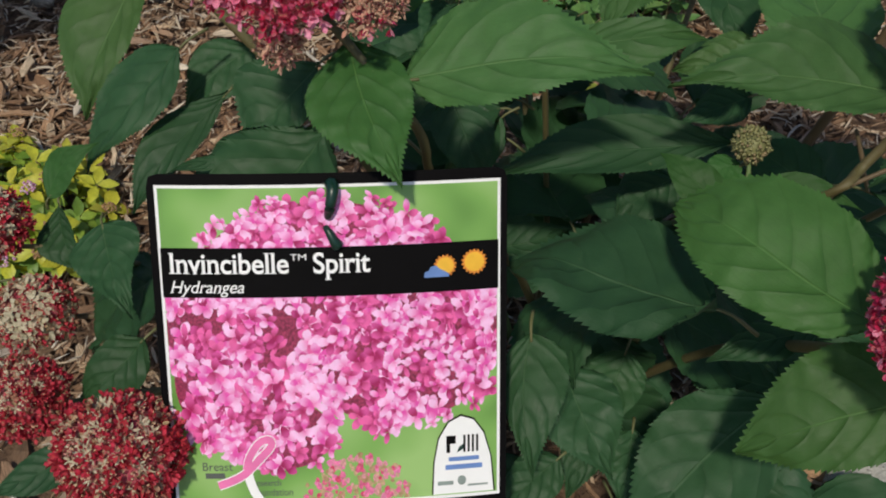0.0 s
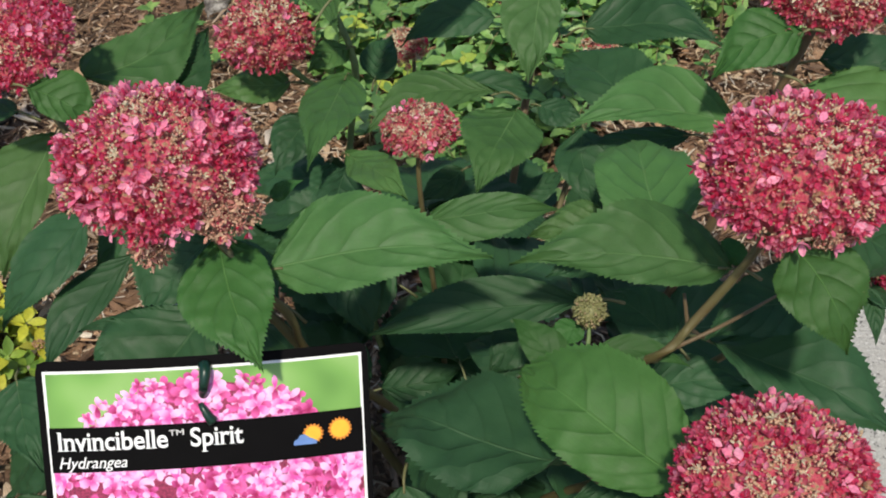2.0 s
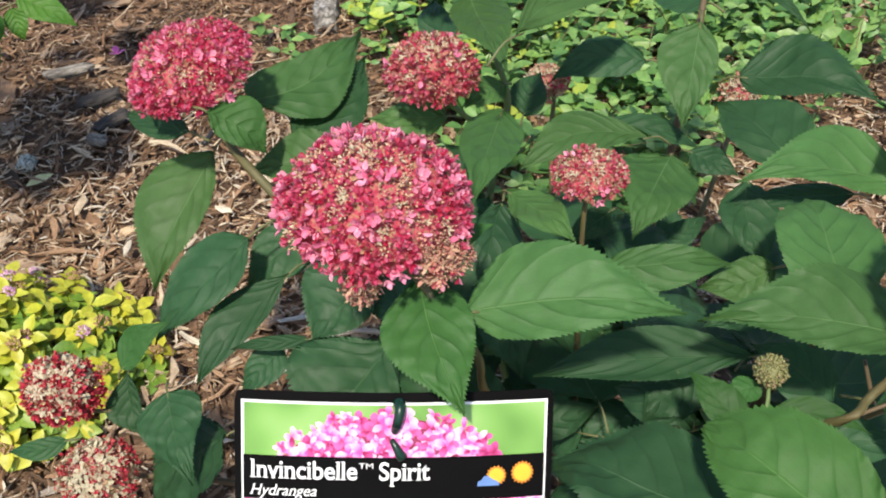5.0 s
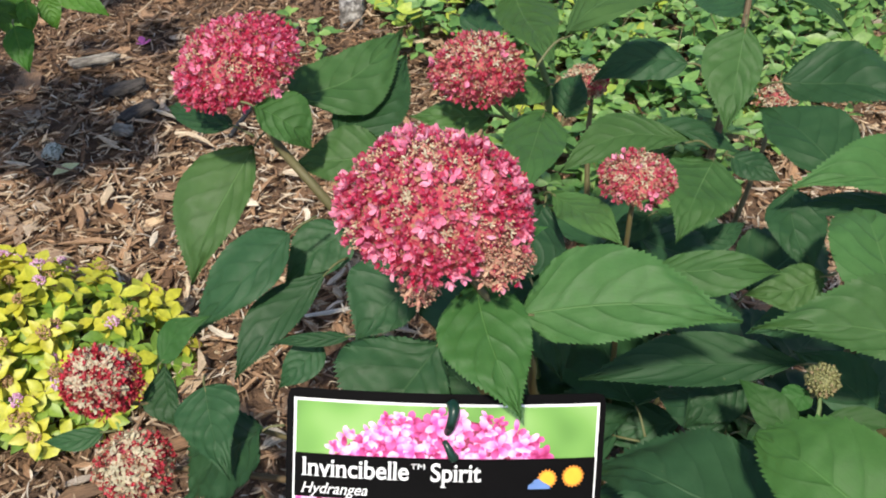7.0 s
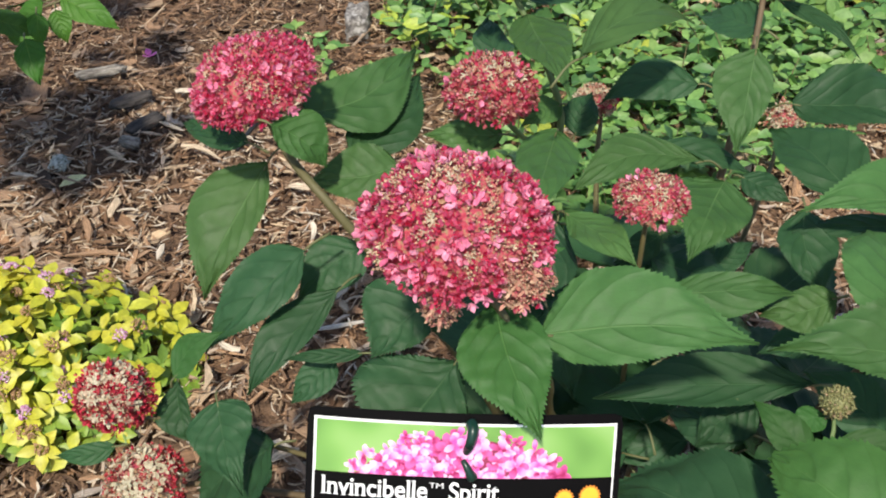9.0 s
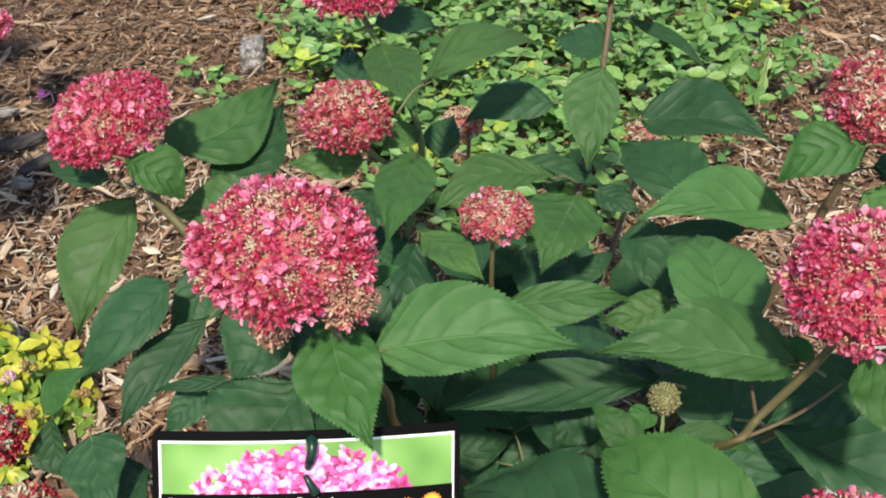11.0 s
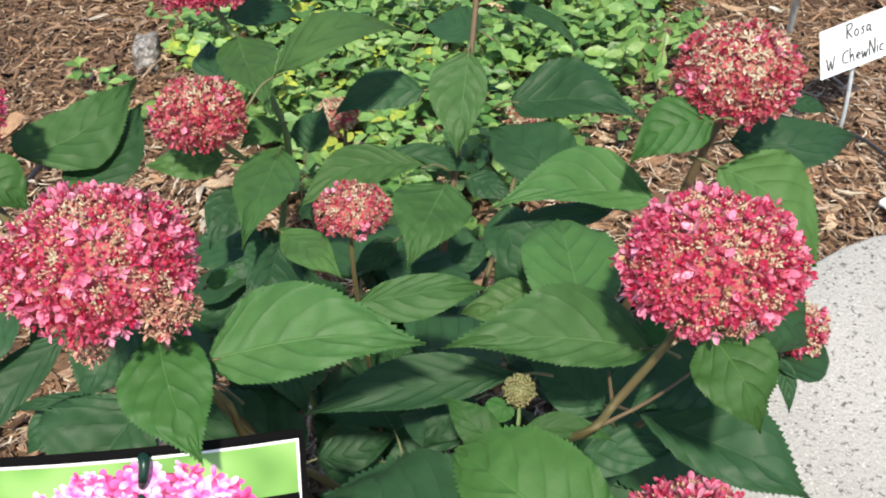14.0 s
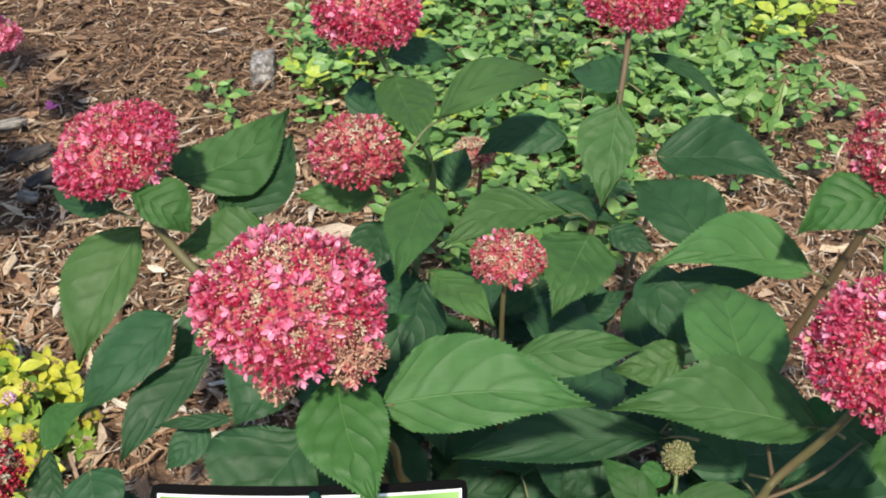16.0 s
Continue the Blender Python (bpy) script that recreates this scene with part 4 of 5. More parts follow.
# ---- mulch chips ----
def chip_mesh(r, size, wide, thick):
    """A splintered, bent sliver of wood with torn ends."""
    n = r.choice((2, 3, 4))
    verts, faces, uvs = [], [], []
    bend, twist, arch = r.gauss(0, 0.07), r.gauss(0, 0.3), r.gauss(0, 0.05)
    a0, a1 = r.uniform(0.05, 0.85), r.uniform(0.05, 0.85)
    s0, s1 = r.gauss(0, 0.5), r.gauss(0, 0.5)
    off = r.uniform(0, 5)
    for i in range(n + 1):
        u = i / n
        taper, skew = (a0, s0) if i == 0 else (a1, s1) if i == n else (r.uniform(0.8, 1.1), 0.0)
        y0 = bend * size * math.sin(math.pi * u) + (r.gauss(0, 0.08) + 0.5 * skew * (1 - taper)) * wide
        for k, (sy, sz) in enumerate(((-1, -1), (1, -1), (1, 1), (-1, 1))):
            y, z = sy * wide * 0.5 * taper * r.uniform(0.8, 1.15), sz * thick * 0.5 * (0.6 if i in (0, n) else 1) * r.uniform(0.6, 1.3)
            x = (u - 0.5) * size + sy * skew * wide * 0.3 + r.gauss(0, 0.02) * size
            verts.append((x, y0 + y, z + y * twist * (u - 0.5) + arch * size * math.sin(math.pi * u)))
            uvs.append((x + off, y + sz * thick + off))
    for i in range(n):
        for k in range(4):
            a, b = i * 4 + k, i * 4 + (k + 1) % 4
            faces.append((a, b, b + 4, a + 4))
    faces += [(3, 2, 1, 0), (n * 4, n * 4 + 1, n * 4 + 2, n * 4 + 3)]
    return verts, faces, uvs


def chip_size(r):
    size = min(0.08, r.lognormvariate(-4.36, 0.72))
    return size, size * r.choice((r.uniform(0.03, 0.09), r.uniform(0.05, 0.14), r.uniform(0.14, 0.42))) + 0.001, r.uniform(0.001, 0.0032)


def chip_pose(r, x, y, size, lift):
    z = ground_height(x, y) + lift
    return pose(x, y, z, r.gauss(0, 16), r.gauss(0, 9), r.uniform(0, 360))


rc = random.Random(21)
FIBRE_FREE = [(0.05, 0.98), (0.16, 0.92), (0.30, 0.99), (0.45, 1.28), (0.6, 1.5), (0.6, 1.75), (0.0, 1.75), (-0.08, 1.4)]
jv, jf, ju, jm = [], [], [], []
for i in range(44000):
    x, y = rc.uniform(-1.05, 1.25), rc.uniform(0.1, 2.1)
    if inside(x, y, SLAB, -0.015) or math.hypot((x - 0.1) / 1.15, (y - 1.1) / 1.05) > 1 + rc.gauss(0, 0.08):
        continue
    size, wide, thick = chip_size(rc)
    v, f, uv = chip_mesh(rc, size, wide, thick)
    ju += uv
    m = chip_pose(rc, x, y, size, rc.uniform(0.0, 0.015))
    k = len(jv)
    jv += [m @ Vector(p) for p in v]
    jf += [tuple(k + a for a in q) for q in f]
    # the darker chips are commoner towards the back and at the front left
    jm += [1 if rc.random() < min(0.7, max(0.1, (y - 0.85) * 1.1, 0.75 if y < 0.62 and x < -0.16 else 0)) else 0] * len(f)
for i in range(30000):
    x, y = rc.uniform(-0.72, 0.95), rc.uniform(0.5, 1.75)
    if inside(x, y, SLAB, -0.01) or inside(x, y, FIBRE_FREE):
        continue
    size = rc.uniform(0.006, 0.022)
    v, f, uv = chip_mesh(rc, size, rc.uniform(0.0008, 0.0022), rc.uniform(0.0006, 0.0014))
    ju += uv
    m = chip_pose(rc, x, y, size, rc.uniform(0.006, 0.018))
    k = len(jv)
    jv += [m @ Vector(p) for p in v]
    jf += [tuple(k + a for a in q) for q in f]
    jm += [2 if y < 1.2 and rc.random() < 0.38 else 0 if rc.random() < 0.65 else 1] * len(f)
for i in range(7000):
    a, q = rc.uniform(0, 2 * math.pi), 0.95 + abs(rc.gauss(0, 0.6))
    x, y = 0.1 + q * math.cos(a), 1.05 + q * math.sin(a)
    if inside(x, y, SLAB, 0.02) or q > 3.2:
        continue
    size, wide, thick = chip_size(rc)
    v, f, uv = chip_mesh(rc, size * 1.3, wide * 1.3, thick)
    ju += uv
    m = pose(x, y, -0.008, rc.gauss(0, 10), rc.gauss(0, 6), rc.uniform(0, 360))
    k = len(jv)
    jv += [m @ Vector(p) for p in v]
    jf += [tuple(k + b for b in p) for p in f]
    jm += [1 if rc.random() < 0.6 else 0] * len(f)
piece("wood_chips", mesh_of("wood_chips", jv, jf, [WOOD, WOOD_DARK, WOOD_FRESH], False, ju, jm), ground, "brown and grey shredded wood chips", "stuff")

# ---- small foliage ----


def blade(verts, faces, base, way, up, size, wide, droop=0.25):
    """A small pointed leaf of eight faces, folded along its middle."""
    side = up.cross(way).normalized()
    k = len(verts)
    for u, w in ((0.0, 0.08), (0.25, 0.75), (0.55, 1.0), (0.82, 0.5)):
        mid = base + way * size * u - up * droop * size * u * u
        verts += [mid - side * wide * 0.5 * w + up * wide * 0.16 * w, mid, mid + side * wide * 0.5 * w + up * wide * 0.16 * w]
    verts.append(base + way * size - up * droop * size)
    for i in range(3):
        a = k + i * 3
        faces += [(a, a + 1, a + 4, a + 3), (a + 1, a + 2, a + 5, a + 4)]
    a = k + 9
    faces += [(a, a + 1, k + 12), (a + 1, a + 2, k + 12)]


def foliage(name, colours, rough=0.45):
    m = Nodes(name, rough)
    stops = [(i / (len(colours) - 1), c) for i, c in enumerate(colours)]
    c = m.ramp(m.island(), *stops)
    c = m.tint(c, m.span(m.one(), 0, 1, 0.49, 0.51), 1.0, m.span(m.noise(150, 3), 0.3, 0.7, 0.8, 1.2))
    m.base(c)
    m.bump(m.noise(400, 3), 0.3, 0.001)
    m.thin(m.tint(c, 0.48, 1.1, 1.5), 0.2)
    return m.mat


GOLD = foliage("golden_leaf", [(0.44, 0.46, 0.035), (0.58, 0.55, 0.05), (0.30, 0.38, 0.04), (0.52, 0.51, 0.06), (0.25, 0.35, 0.045), (0.60, 0.54, 0.04)])
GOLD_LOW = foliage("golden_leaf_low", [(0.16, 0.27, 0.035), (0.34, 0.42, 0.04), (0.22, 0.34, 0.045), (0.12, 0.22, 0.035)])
GREEN_SMALL = foliage("creeper_leaf", [(0.08, 0.185, 0.045), (0.13, 0.265, 0.07), (0.21, 0.345, 0.115), (0.095, 0.215, 0.055), (0.235, 0.38, 0.11), (0.15, 0.295, 0.065)])
GREEN_DARK = foliage("creeper_leaf_low", [(0.05, 0.13, 0.035), (0.08, 0.18, 0.05), (0.10, 0.22, 0.06)])
YELLOW_TIP = foliage("creeper_tip", [(0.30, 0.42, 0.06), (0.42, 0.48, 0.07)])
SPRIG_STEM = stem_material("sprig_stem", (0.12, 0.14, 0.05), (0.2, 0.13, 0.07))
LILAC = speckled("lilac_floret", [(0.62, 0.26, 0.48), (0.74, 0.52, 0.64), (0.50, 0.14, 0.40), (0.80, 0.70, 0.70)], 0.6, 0.2)
SPENT = speckled("spent_floret", [(0.30, 0.18, 0.09), (0.38, 0.24, 0.12), (0.25, 0.13, 0.07)], 0.8)


def rosette(r, at, up, count, size, spread, tiers=2, broad=(0.46, 0.62)):
    """A leafy shoot: tiers of small leaves round a short stem."""
    v, f = [], []
    x = up.orthogonal().normalized()
    y = up.cross(x)
    for t in range(tiers):
        turn = r.uniform(0, 6.3)
        for j in range(count):
            a = turn + 2 * math.pi * j / count + r.gauss(0, 0.25)
            o = x * math.cos(a) + y * math.sin(a)
            rise = spread - 0.55 * t + r.gauss(0, 0.15)
            way = (o + up * rise).normalized()
            s = size * r.uniform(0.7, 1.15)
            face = (up - way * up.dot(way)).normalized()
            blade(v, f, at - up * 0.008 * t + o * 0.0015, way, face, s, s * r.uniform(*broad))
    return v, f


# golden spirea
spirea = thing("spirea_shrub", (-0.43, 0.715, 0.0), "low golden-leaved spirea with small pink flower clusters", "shrub")
rs = random.Random(5)


def tuft(at, up, wide, fresh_one):
    """A small flat cluster of florets at a shoot's tip."""
    cv, cf = [], []
    o = up.orthogonal().normalized()
    for _ in range(44):
        b, h = rs.uniform(0, 6.3), math.sqrt(rs.random())
        p = at + up * (0.004 + 0.004 * (1 - h * h)) + (o * math.cos(b) + up.cross(o) * math.sin(b)) * wide * h
        seed(cv, cf, p, (up + Vector([rs.gauss(0, 0.5) for _ in range(3)])).normalized(), rs.uniform(0.0018, 0.0030))
    part("flower_tuft", mesh_of("flower_tuft", cv, cf, LILAC if fresh_one else SPENT), spirea, "small lilac-pink flower cluster" if fresh_one else "small spent brown flower cluster")


for count in range(250):
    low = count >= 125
    a, q = rs.uniform(0, 2 * math.pi), math.sqrt(rs.random())
    x, y = -0.430 + 0.172 * q * math.cos(a), 0.715 + 0.112 * q * math.sin(a)
    z = 0.022 + 0.070 * (1 - q ** 2.5) + (rs.uniform(-0.012, 0.012) if not low else rs.uniform(-0.038, -0.016) * (1 - 0.5 * q))
    up = Vector((0.7 * q * math.cos(a) + rs.gauss(0, 0.2), 0.7 * q * math.sin(a) - 0.25 + rs.gauss(0, 0.2), 1)).normalized()
    at = Vector((x, y, z))
    v, f = rosette(rs, at, up, rs.choice((3, 4, 4, 5)) if not low else 5, rs.uniform(0.015, 0.022), 0.35, 2, (0.52, 0.66))
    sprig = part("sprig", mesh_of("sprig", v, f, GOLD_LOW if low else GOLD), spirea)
    sv, sf = tube([at, at - up * 0.02, Vector((-0.43 + 0.2 * (x + 0.43), 0.715 + 0.2 * (y - 0.715), 0.0))], 0.0007, 0.0012, 5, 5)
    piece("twig", mesh_of("twig", sv, sf, SPRIG_STEM), sprig)
    if not low and rs.random() < 0.62:
        tuft(at, up, rs.uniform(0.005, 0.0085), rs.random() < 0.38)

# green creeper behind the hydrangea


def creeper(r, at, height, lean, leaves, size, tip=False):
    """Leafy shoot with leaves in pairs."""
    top = at + Vector((lean[0], lean[1], height))
    mid = (at + top) / 2 + Vector((-lean[0] * 0.2, -lean[1] * 0.2, height * 0.15))
    line = bezier([at, mid, top], leaves)
    v, f = [], []
    turn = r.uniform(0, 6.3)
    for i in range(1, leaves + 1):
        turn += 1.57 + r.gauss(0, 0.3)
        for side in (0, math.pi):
            o = Vector((math.cos(turn + side), math.sin(turn + side), r.uniform(0.0, 0.5))).normalized()
            s = size * r.uniform(0.65, 1.15) * (1 if i < leaves else 0.7)
            face = Vector((r.gauss(0, 0.45), r.gauss(0, 0.45) - 0.25, 1))
            face = (face - o * face.dot(o)).normalized()
            blade(v, f, line[i], o, face, s, s * r.uniform(0.45, 0.58), 0.15)
    return v, f, line


PATCH = [(-0.12, 1.36), (-0.02, 1.16), (0.05, 0.98), (0.16, 0.90), (0.30, 0.97), (0.40, 1.10), (0.47, 1.25), (0.60, 1.42), (0.66, 1.62), (0.5, 1.85), (0.0, 1.85), (-0.12, 1.6)]
rg = random.Random(11)
gv2, gf2, gm2 = [], [], []
COVER = [GREEN_SMALL, GREEN_DARK, YELLOW_TIP, SPRIG_STEM]
shoots = []
while len(shoots) < 760:
    x, y = rg.uniform(-0.15, 0.7), rg.uniform(0.88, 1.86)
    if not inside(x, y, PATCH):
        continue
    v, f, line = creeper(rg, Vector((x, y, -0.005)), rg.uniform(0.03, 0.10), (rg.gauss(0, 0.03), rg.gauss(0, 0.03) - 0.01), rg.choice((3, 4, 5)), rg.uniform(0.022, 0.036))
    slot = 2 if rg.random() < 0.035 else (1 if rg.random() < 0.22 else 0)
    m = [slot] * len(f)
    tv, tf = tube(line, 0.0008, 0.0005, 4, 4)
    k = len(v)
    shoots.append((y, v + tv, f + [tuple(k + a for a in q) for q in tf], m + [3] * len(tf)))
shoots.sort(key=lambda q: q[0])
for _, v, f, m in shoots[290:]:
    k = len(gv2)
    gv2 += v
    gf2 += [tuple(k + a for a in q) for q in f]
    gm2 += m
cover = tagged(new("ground_cover", mesh_of("ground_cover", gv2, gf2, COVER, True, None, gm2)), "dense green creeping ground cover with yellow tips", "ground cover", kind="stuff")
for _, v, f, m in shoots[:290]:
    piece("shoot", mesh_of("shoot", v, f, COVER, True, None, m), cover)


def loose_sprig(x, y, height, lean, leaves, size, material):
    v, f, line = creeper(rg, Vector((x, y, -0.006)), height, lean, leaves, size)
    ob = thing("creeper_sprig", (x, y, -0.006), "small green creeper shoot growing from the mulch", "plant", "creeper shoots")
    part("foliage", mesh_of("foliage", v, f, material), ob)
    tv, tf = tube(line, 0.0011, 0.0006, 6, 5)
    part("stem", mesh_of("stem", tv, tf, SPRIG_STEM), ob)


for x, y in ((-0.25, 1.32), (-0.225, 1.28), (-0.19, 1.25), (-0.16, 1.215), (-0.13, 1.23), (-0.20, 1.33), (-0.10, 1.27)):
    loose_sprig(x, y, rg.uniform(0.03, 0.05), (rg.gauss(0, 0.02), -0.01), 3, 0.025, GREEN_SMALL)
for x, y in ((0.49, 1.24), (0.53, 1.27), (0.56, 1.22), (0.52, 1.17), (0.58, 1.30), (0.61, 1.36), (0.56, 1.38), (0.55, 1.13), (0.64, 1.26)):
    loose_sprig(x, y, rg.uniform(0.06, 0.11), (rg.gauss(0, 0.02), -0.02), 5, 0.024, GREEN_SMALL)
for x, y in ((0.33, 1.12), (0.37, 1.20), (0.30, 1.26), (0.42, 1.30), (0.35, 1.36), (0.46, 1.42), (0.28, 1.42), (0.40, 1.50), (0.50, 1.34), (0.47, 1.20), (0.53, 1.46), (0.24, 1.17), (0.45, 1.10)):
    loose_sprig(x, y, rg.uniform(0.08, 0.12), (rg.gauss(0, 0.03), -0.03), 6, rg.uniform(0.021, 0.028), GREEN_SMALL)
for x, y in ((0.148, 1.251), (0.142, 1.266), (0.152, 1.089), (0.214, 1.21)):
    loose_sprig(x, y + 0.02, rg.uniform(0.07, 0.09), (rg.gauss(0, 0.01), -0.02), 4, 0.024, YELLOW_TIP)
for x, y in ((0.61, 1.46), (0.56, 1.43), (0.64, 1.48), (0.53, 1.48), (0.58, 1.41), (0.60, 1.52), (0.66, 1.53), (0.54, 1.55)):
    loose_sprig(x, y, rg.uniform(0.08, 0.12), (rg.gauss(0, 0.03), -0.03), 5, rg.uniform(0.026, 0.034), YELLOW_TIP)


def weed(x, y, height, lean, size):
    """An upright shoot with pairs of oval leaves that hang down."""
    ob = thing("weed_shoot", (x, y, -0.006), "upright thin shoot with hanging oval leaves in mulch", "plant", "weed shoots")
    line = bezier([Vector((x, y, -0.006)), Vector((x + 0.2 * lean[0], y + 0.2 * lean[1], height * 0.6)), Vector((x + lean[0], y + lean[1], height))], 8)
    v, f = [], []
    turn = rg.uniform(-0.5, 0.5)
    for i in range(3, 9):
        for side in (0, math.pi):
            a = turn + side + rg.gauss(0, 0.35)
            o = Vector((math.cos(a), 0.6 * math.sin(a), -rg.uniform(0.5, 1.3))).normalized()
            face = Vector((rg.gauss(0, 0.2), -1, 0.6))
            s = size * rg.uniform(0.75, 1.15) * (1.0 if i < 7 else 0.7)
            blade(v, f, line[i], o, (face - o * face.dot(o)).normalized(), s, s * rg.uniform(0.42, 0.55), 0.1)
        turn += rg.gauss(0, 0.5)
    part("foliage", mesh_of("foliage", v, f, GREEN_SMALL), ob)
    tv, tf = tube(line, 0.0013, 0.0007, 8, 5)
    part("stem", mesh_of("stem", tv, tf, SPRIG_STEM), ob)


for x, y, h in ((0.501, 1.21, 0.10), (0.518, 1.195, 0.085), (0.485, 1.235, 0.11), (0.46, 1.30, 0.12), (0.47, 1.315, 0.13), (0.56, 1.25, 0.10)):
    weed(x, y, h, (rg.gauss(0, 0.015), rg.gauss(0, 0.015)), 0.03)

# ---- plant label ----
TAG_O = Vector((-0.0585, 0.3815, 0.3785))
TAG_X = Vector((0.1415, 0.0105, -0.0135)).normalized()
TAG_Y = Vector((-0.008, -0.565, -0.825))
TAG_Y = (TAG_Y - TAG_X * TAG_Y.dot(TAG_X)).normalized()
TAG_N = TAG_Y.cross(TAG_X).normalized()
if TAG_N.z < 0:
    TAG_N = -TAG_N


def on_card(u, v, h=0.0):
    """Millimetres from the white frame's top left corner, to the place on the bent card."""
    s = (u / 142.4 - 0.5) * 2
    v += 0.0008 * v * max(0.0, v - 40)
    bulge = 7.0 * (1 - s * s) * (1 - 0.35 * min(1.0, max(0.0, v / 130))) + 1.2 * s * (v / 130)
    return TAG_O + (TAG_X * u + TAG_Y * v + TAG_N * (bulge + h)) * 0.001


def card_sheet(u0, v0, u1, v1, h, back=None, nu=26, nv=18, corner=0.0):
    """A rectangle on the bent card, with a back and edges when it has thickness."""
    verts, faces = [], []
    for layer in ((h,) if back is None else (h, back)):
        for j in range(nv + 1):
            for i in range(nu + 1):
                u, v = u0 + (u1 - u0) * i / nu, v0 + (v1 - v0) * j / nv
                if corner and i in (0, nu) and j in (0, nv):
                    u += corner if i == 0 else -corner
                    v += corner if j == 0 else -corner
                verts.append(on_card(u, v, layer))
    w = nu + 1
    for j in range(nv):
        for i in range(nu):
            a = j * w + i
            faces.append((a, a + w, a + w + 1, a + 1))
    if back is not None:
        m = w * (nv + 1)
        faces += [tuple(q + m for q in reversed(face)) for face in list(faces)]
        ring = [i for i in range(nu)] + [nu + j * w for j in range(nv)] + [nv * w + nu - i for i in range(nu)] + [(nv - j) * w for j in range(nv)]
        for a, b in zip(ring, ring[1:] + ring[:1]):
            faces.append((a, b, b + m, a + m))
    return verts, faces


def outline(points, h):
    """A flat printed shape from its outline, a fan round its middle."""
    cu, cv = sum(p[0] for p in points) / len(points), sum(p[1] for p in points) / len(points)
    verts = [on_card(cu, cv, h)] + [on_card(u, v, h) for u, v in points]
    n = len(points)
    return verts, [(0, 1 + (i + 1) % n, 1 + i) for i in range(n)]


def letters(body, u, v, high, width, material, name, parent, h=0.14, slant=0.0, bold=0.0, serif=False):
    """Printed words in the built-in font, bent onto the card."""
    cu = bpy.data.curves.new(name, "FONT")
    cu.body, cu.size, cu.shear, cu.offset = body, 1.0, slant, bold
    ob = new(name, cu)
    me = bpy.data.meshes.new_from_object(ob.evaluated_get(bpy.context.evaluated_depsgraph_get()))
    bpy.data.objects.remove(ob)
    if serif:
        bm = bmesh.new()
        bm.from_mesh(me)
        flat = []
        for e in bm.edges:
            a, b = sorted((e.verts[0].co, e.verts[1].co), key=lambda q: q.x)
            if len(e.link_faces) == 1 and abs(a.y - b.y) < 0.004 and 0.03 < b.x - a.x < 0.2:
                flat.append((a.x, b.x, a.y, e.link_faces[0].calc_center_median().y > a.y))
        feet = [q[0] for q in flat if q[3] and abs(q[2]) < 0.02]
        for x0, x1, y, below in flat:
            base = below and y < 0.02
            head = not below and y > 0.3 and any(abs(x0 - q) < 0.02 for q in feet)
            if base or head:
                y0, y1 = (y, y + 0.035) if base else (y - 0.035, y)
                bm.faces.new([bm.verts.new(q) for q in ((x0 - 0.055, y0, 0.002), (x1 + (0.055 if base else 0), y0, 0.002), (x1 + (0.055 if base else 0), y1, 0.002), (x0 - 0.055, y1, 0.002))])
        bm.to_mesh(me)
        bm.free()
    xs = [p.co.x for p in me.vertices]
    span = max(xs) - min(xs)
    x0 = min(xs)
    for p in me.vertices:
        p.co = on_card(u + (p.co.x - x0) / span * width, v - p.co.y / 0.69 * high, h)
    me.materials.clear()
    me.materials.append(material)
    return part(name, me, parent)


tag = thing("plant_label", (0.012, 0.37, 0.0), "black-bordered plant label card with pink flower photograph", "plant label")
cv, cf = card_sheet(-3.2, -4.6, 145.4, 142.0, 0.0, -0.6, 30, 26, 1.2)
card = part("card", mesh_of("card", cv, cf, CARD_BLACK, False), tag, "glossy black card")
v, f = card_sheet(0, 0, 142.4, 133, 0.04)
part("white_frame", mesh_of("white_frame", v, f, CARD_WHITE), tag, "thin white printed frame")
v, f = card_sheet(1.3, 1.3, 141.1, 131.7, 0.08)
part("photograph", mesh_of("photograph", v, f, PHOTO_GREEN), tag, "printed photograph, pink flowers on blurred green")

BLOOMS = [(68, 33, 56, 30), (33, 82, 35, 34), (58, 62, 50, 22), (98, 72, 50, 33), (122, 62, 24, 30), (18, 62, 20, 26), (50, 104, 22, 16)]


GAPS = [(50, 55, 7, 5), (14, 56, 9, 5), (62, 98, 5, 6), (3, 62, 3, 5)]


def in_bloom(u, v, grow=1.0):
    wob = 1 + 0.10 * noise.noise(Vector((u * 0.12, v * 0.12, 2)))
    if any(((u - a) / c) ** 2 + ((v - b) / d) ** 2 < wob for a, b, c, d in GAPS):
        return False
    return any(((u - a) / (c * grow)) ** 2 + ((v - b) / (d * grow)) ** 2 < wob for a, b, c, d in BLOOMS)


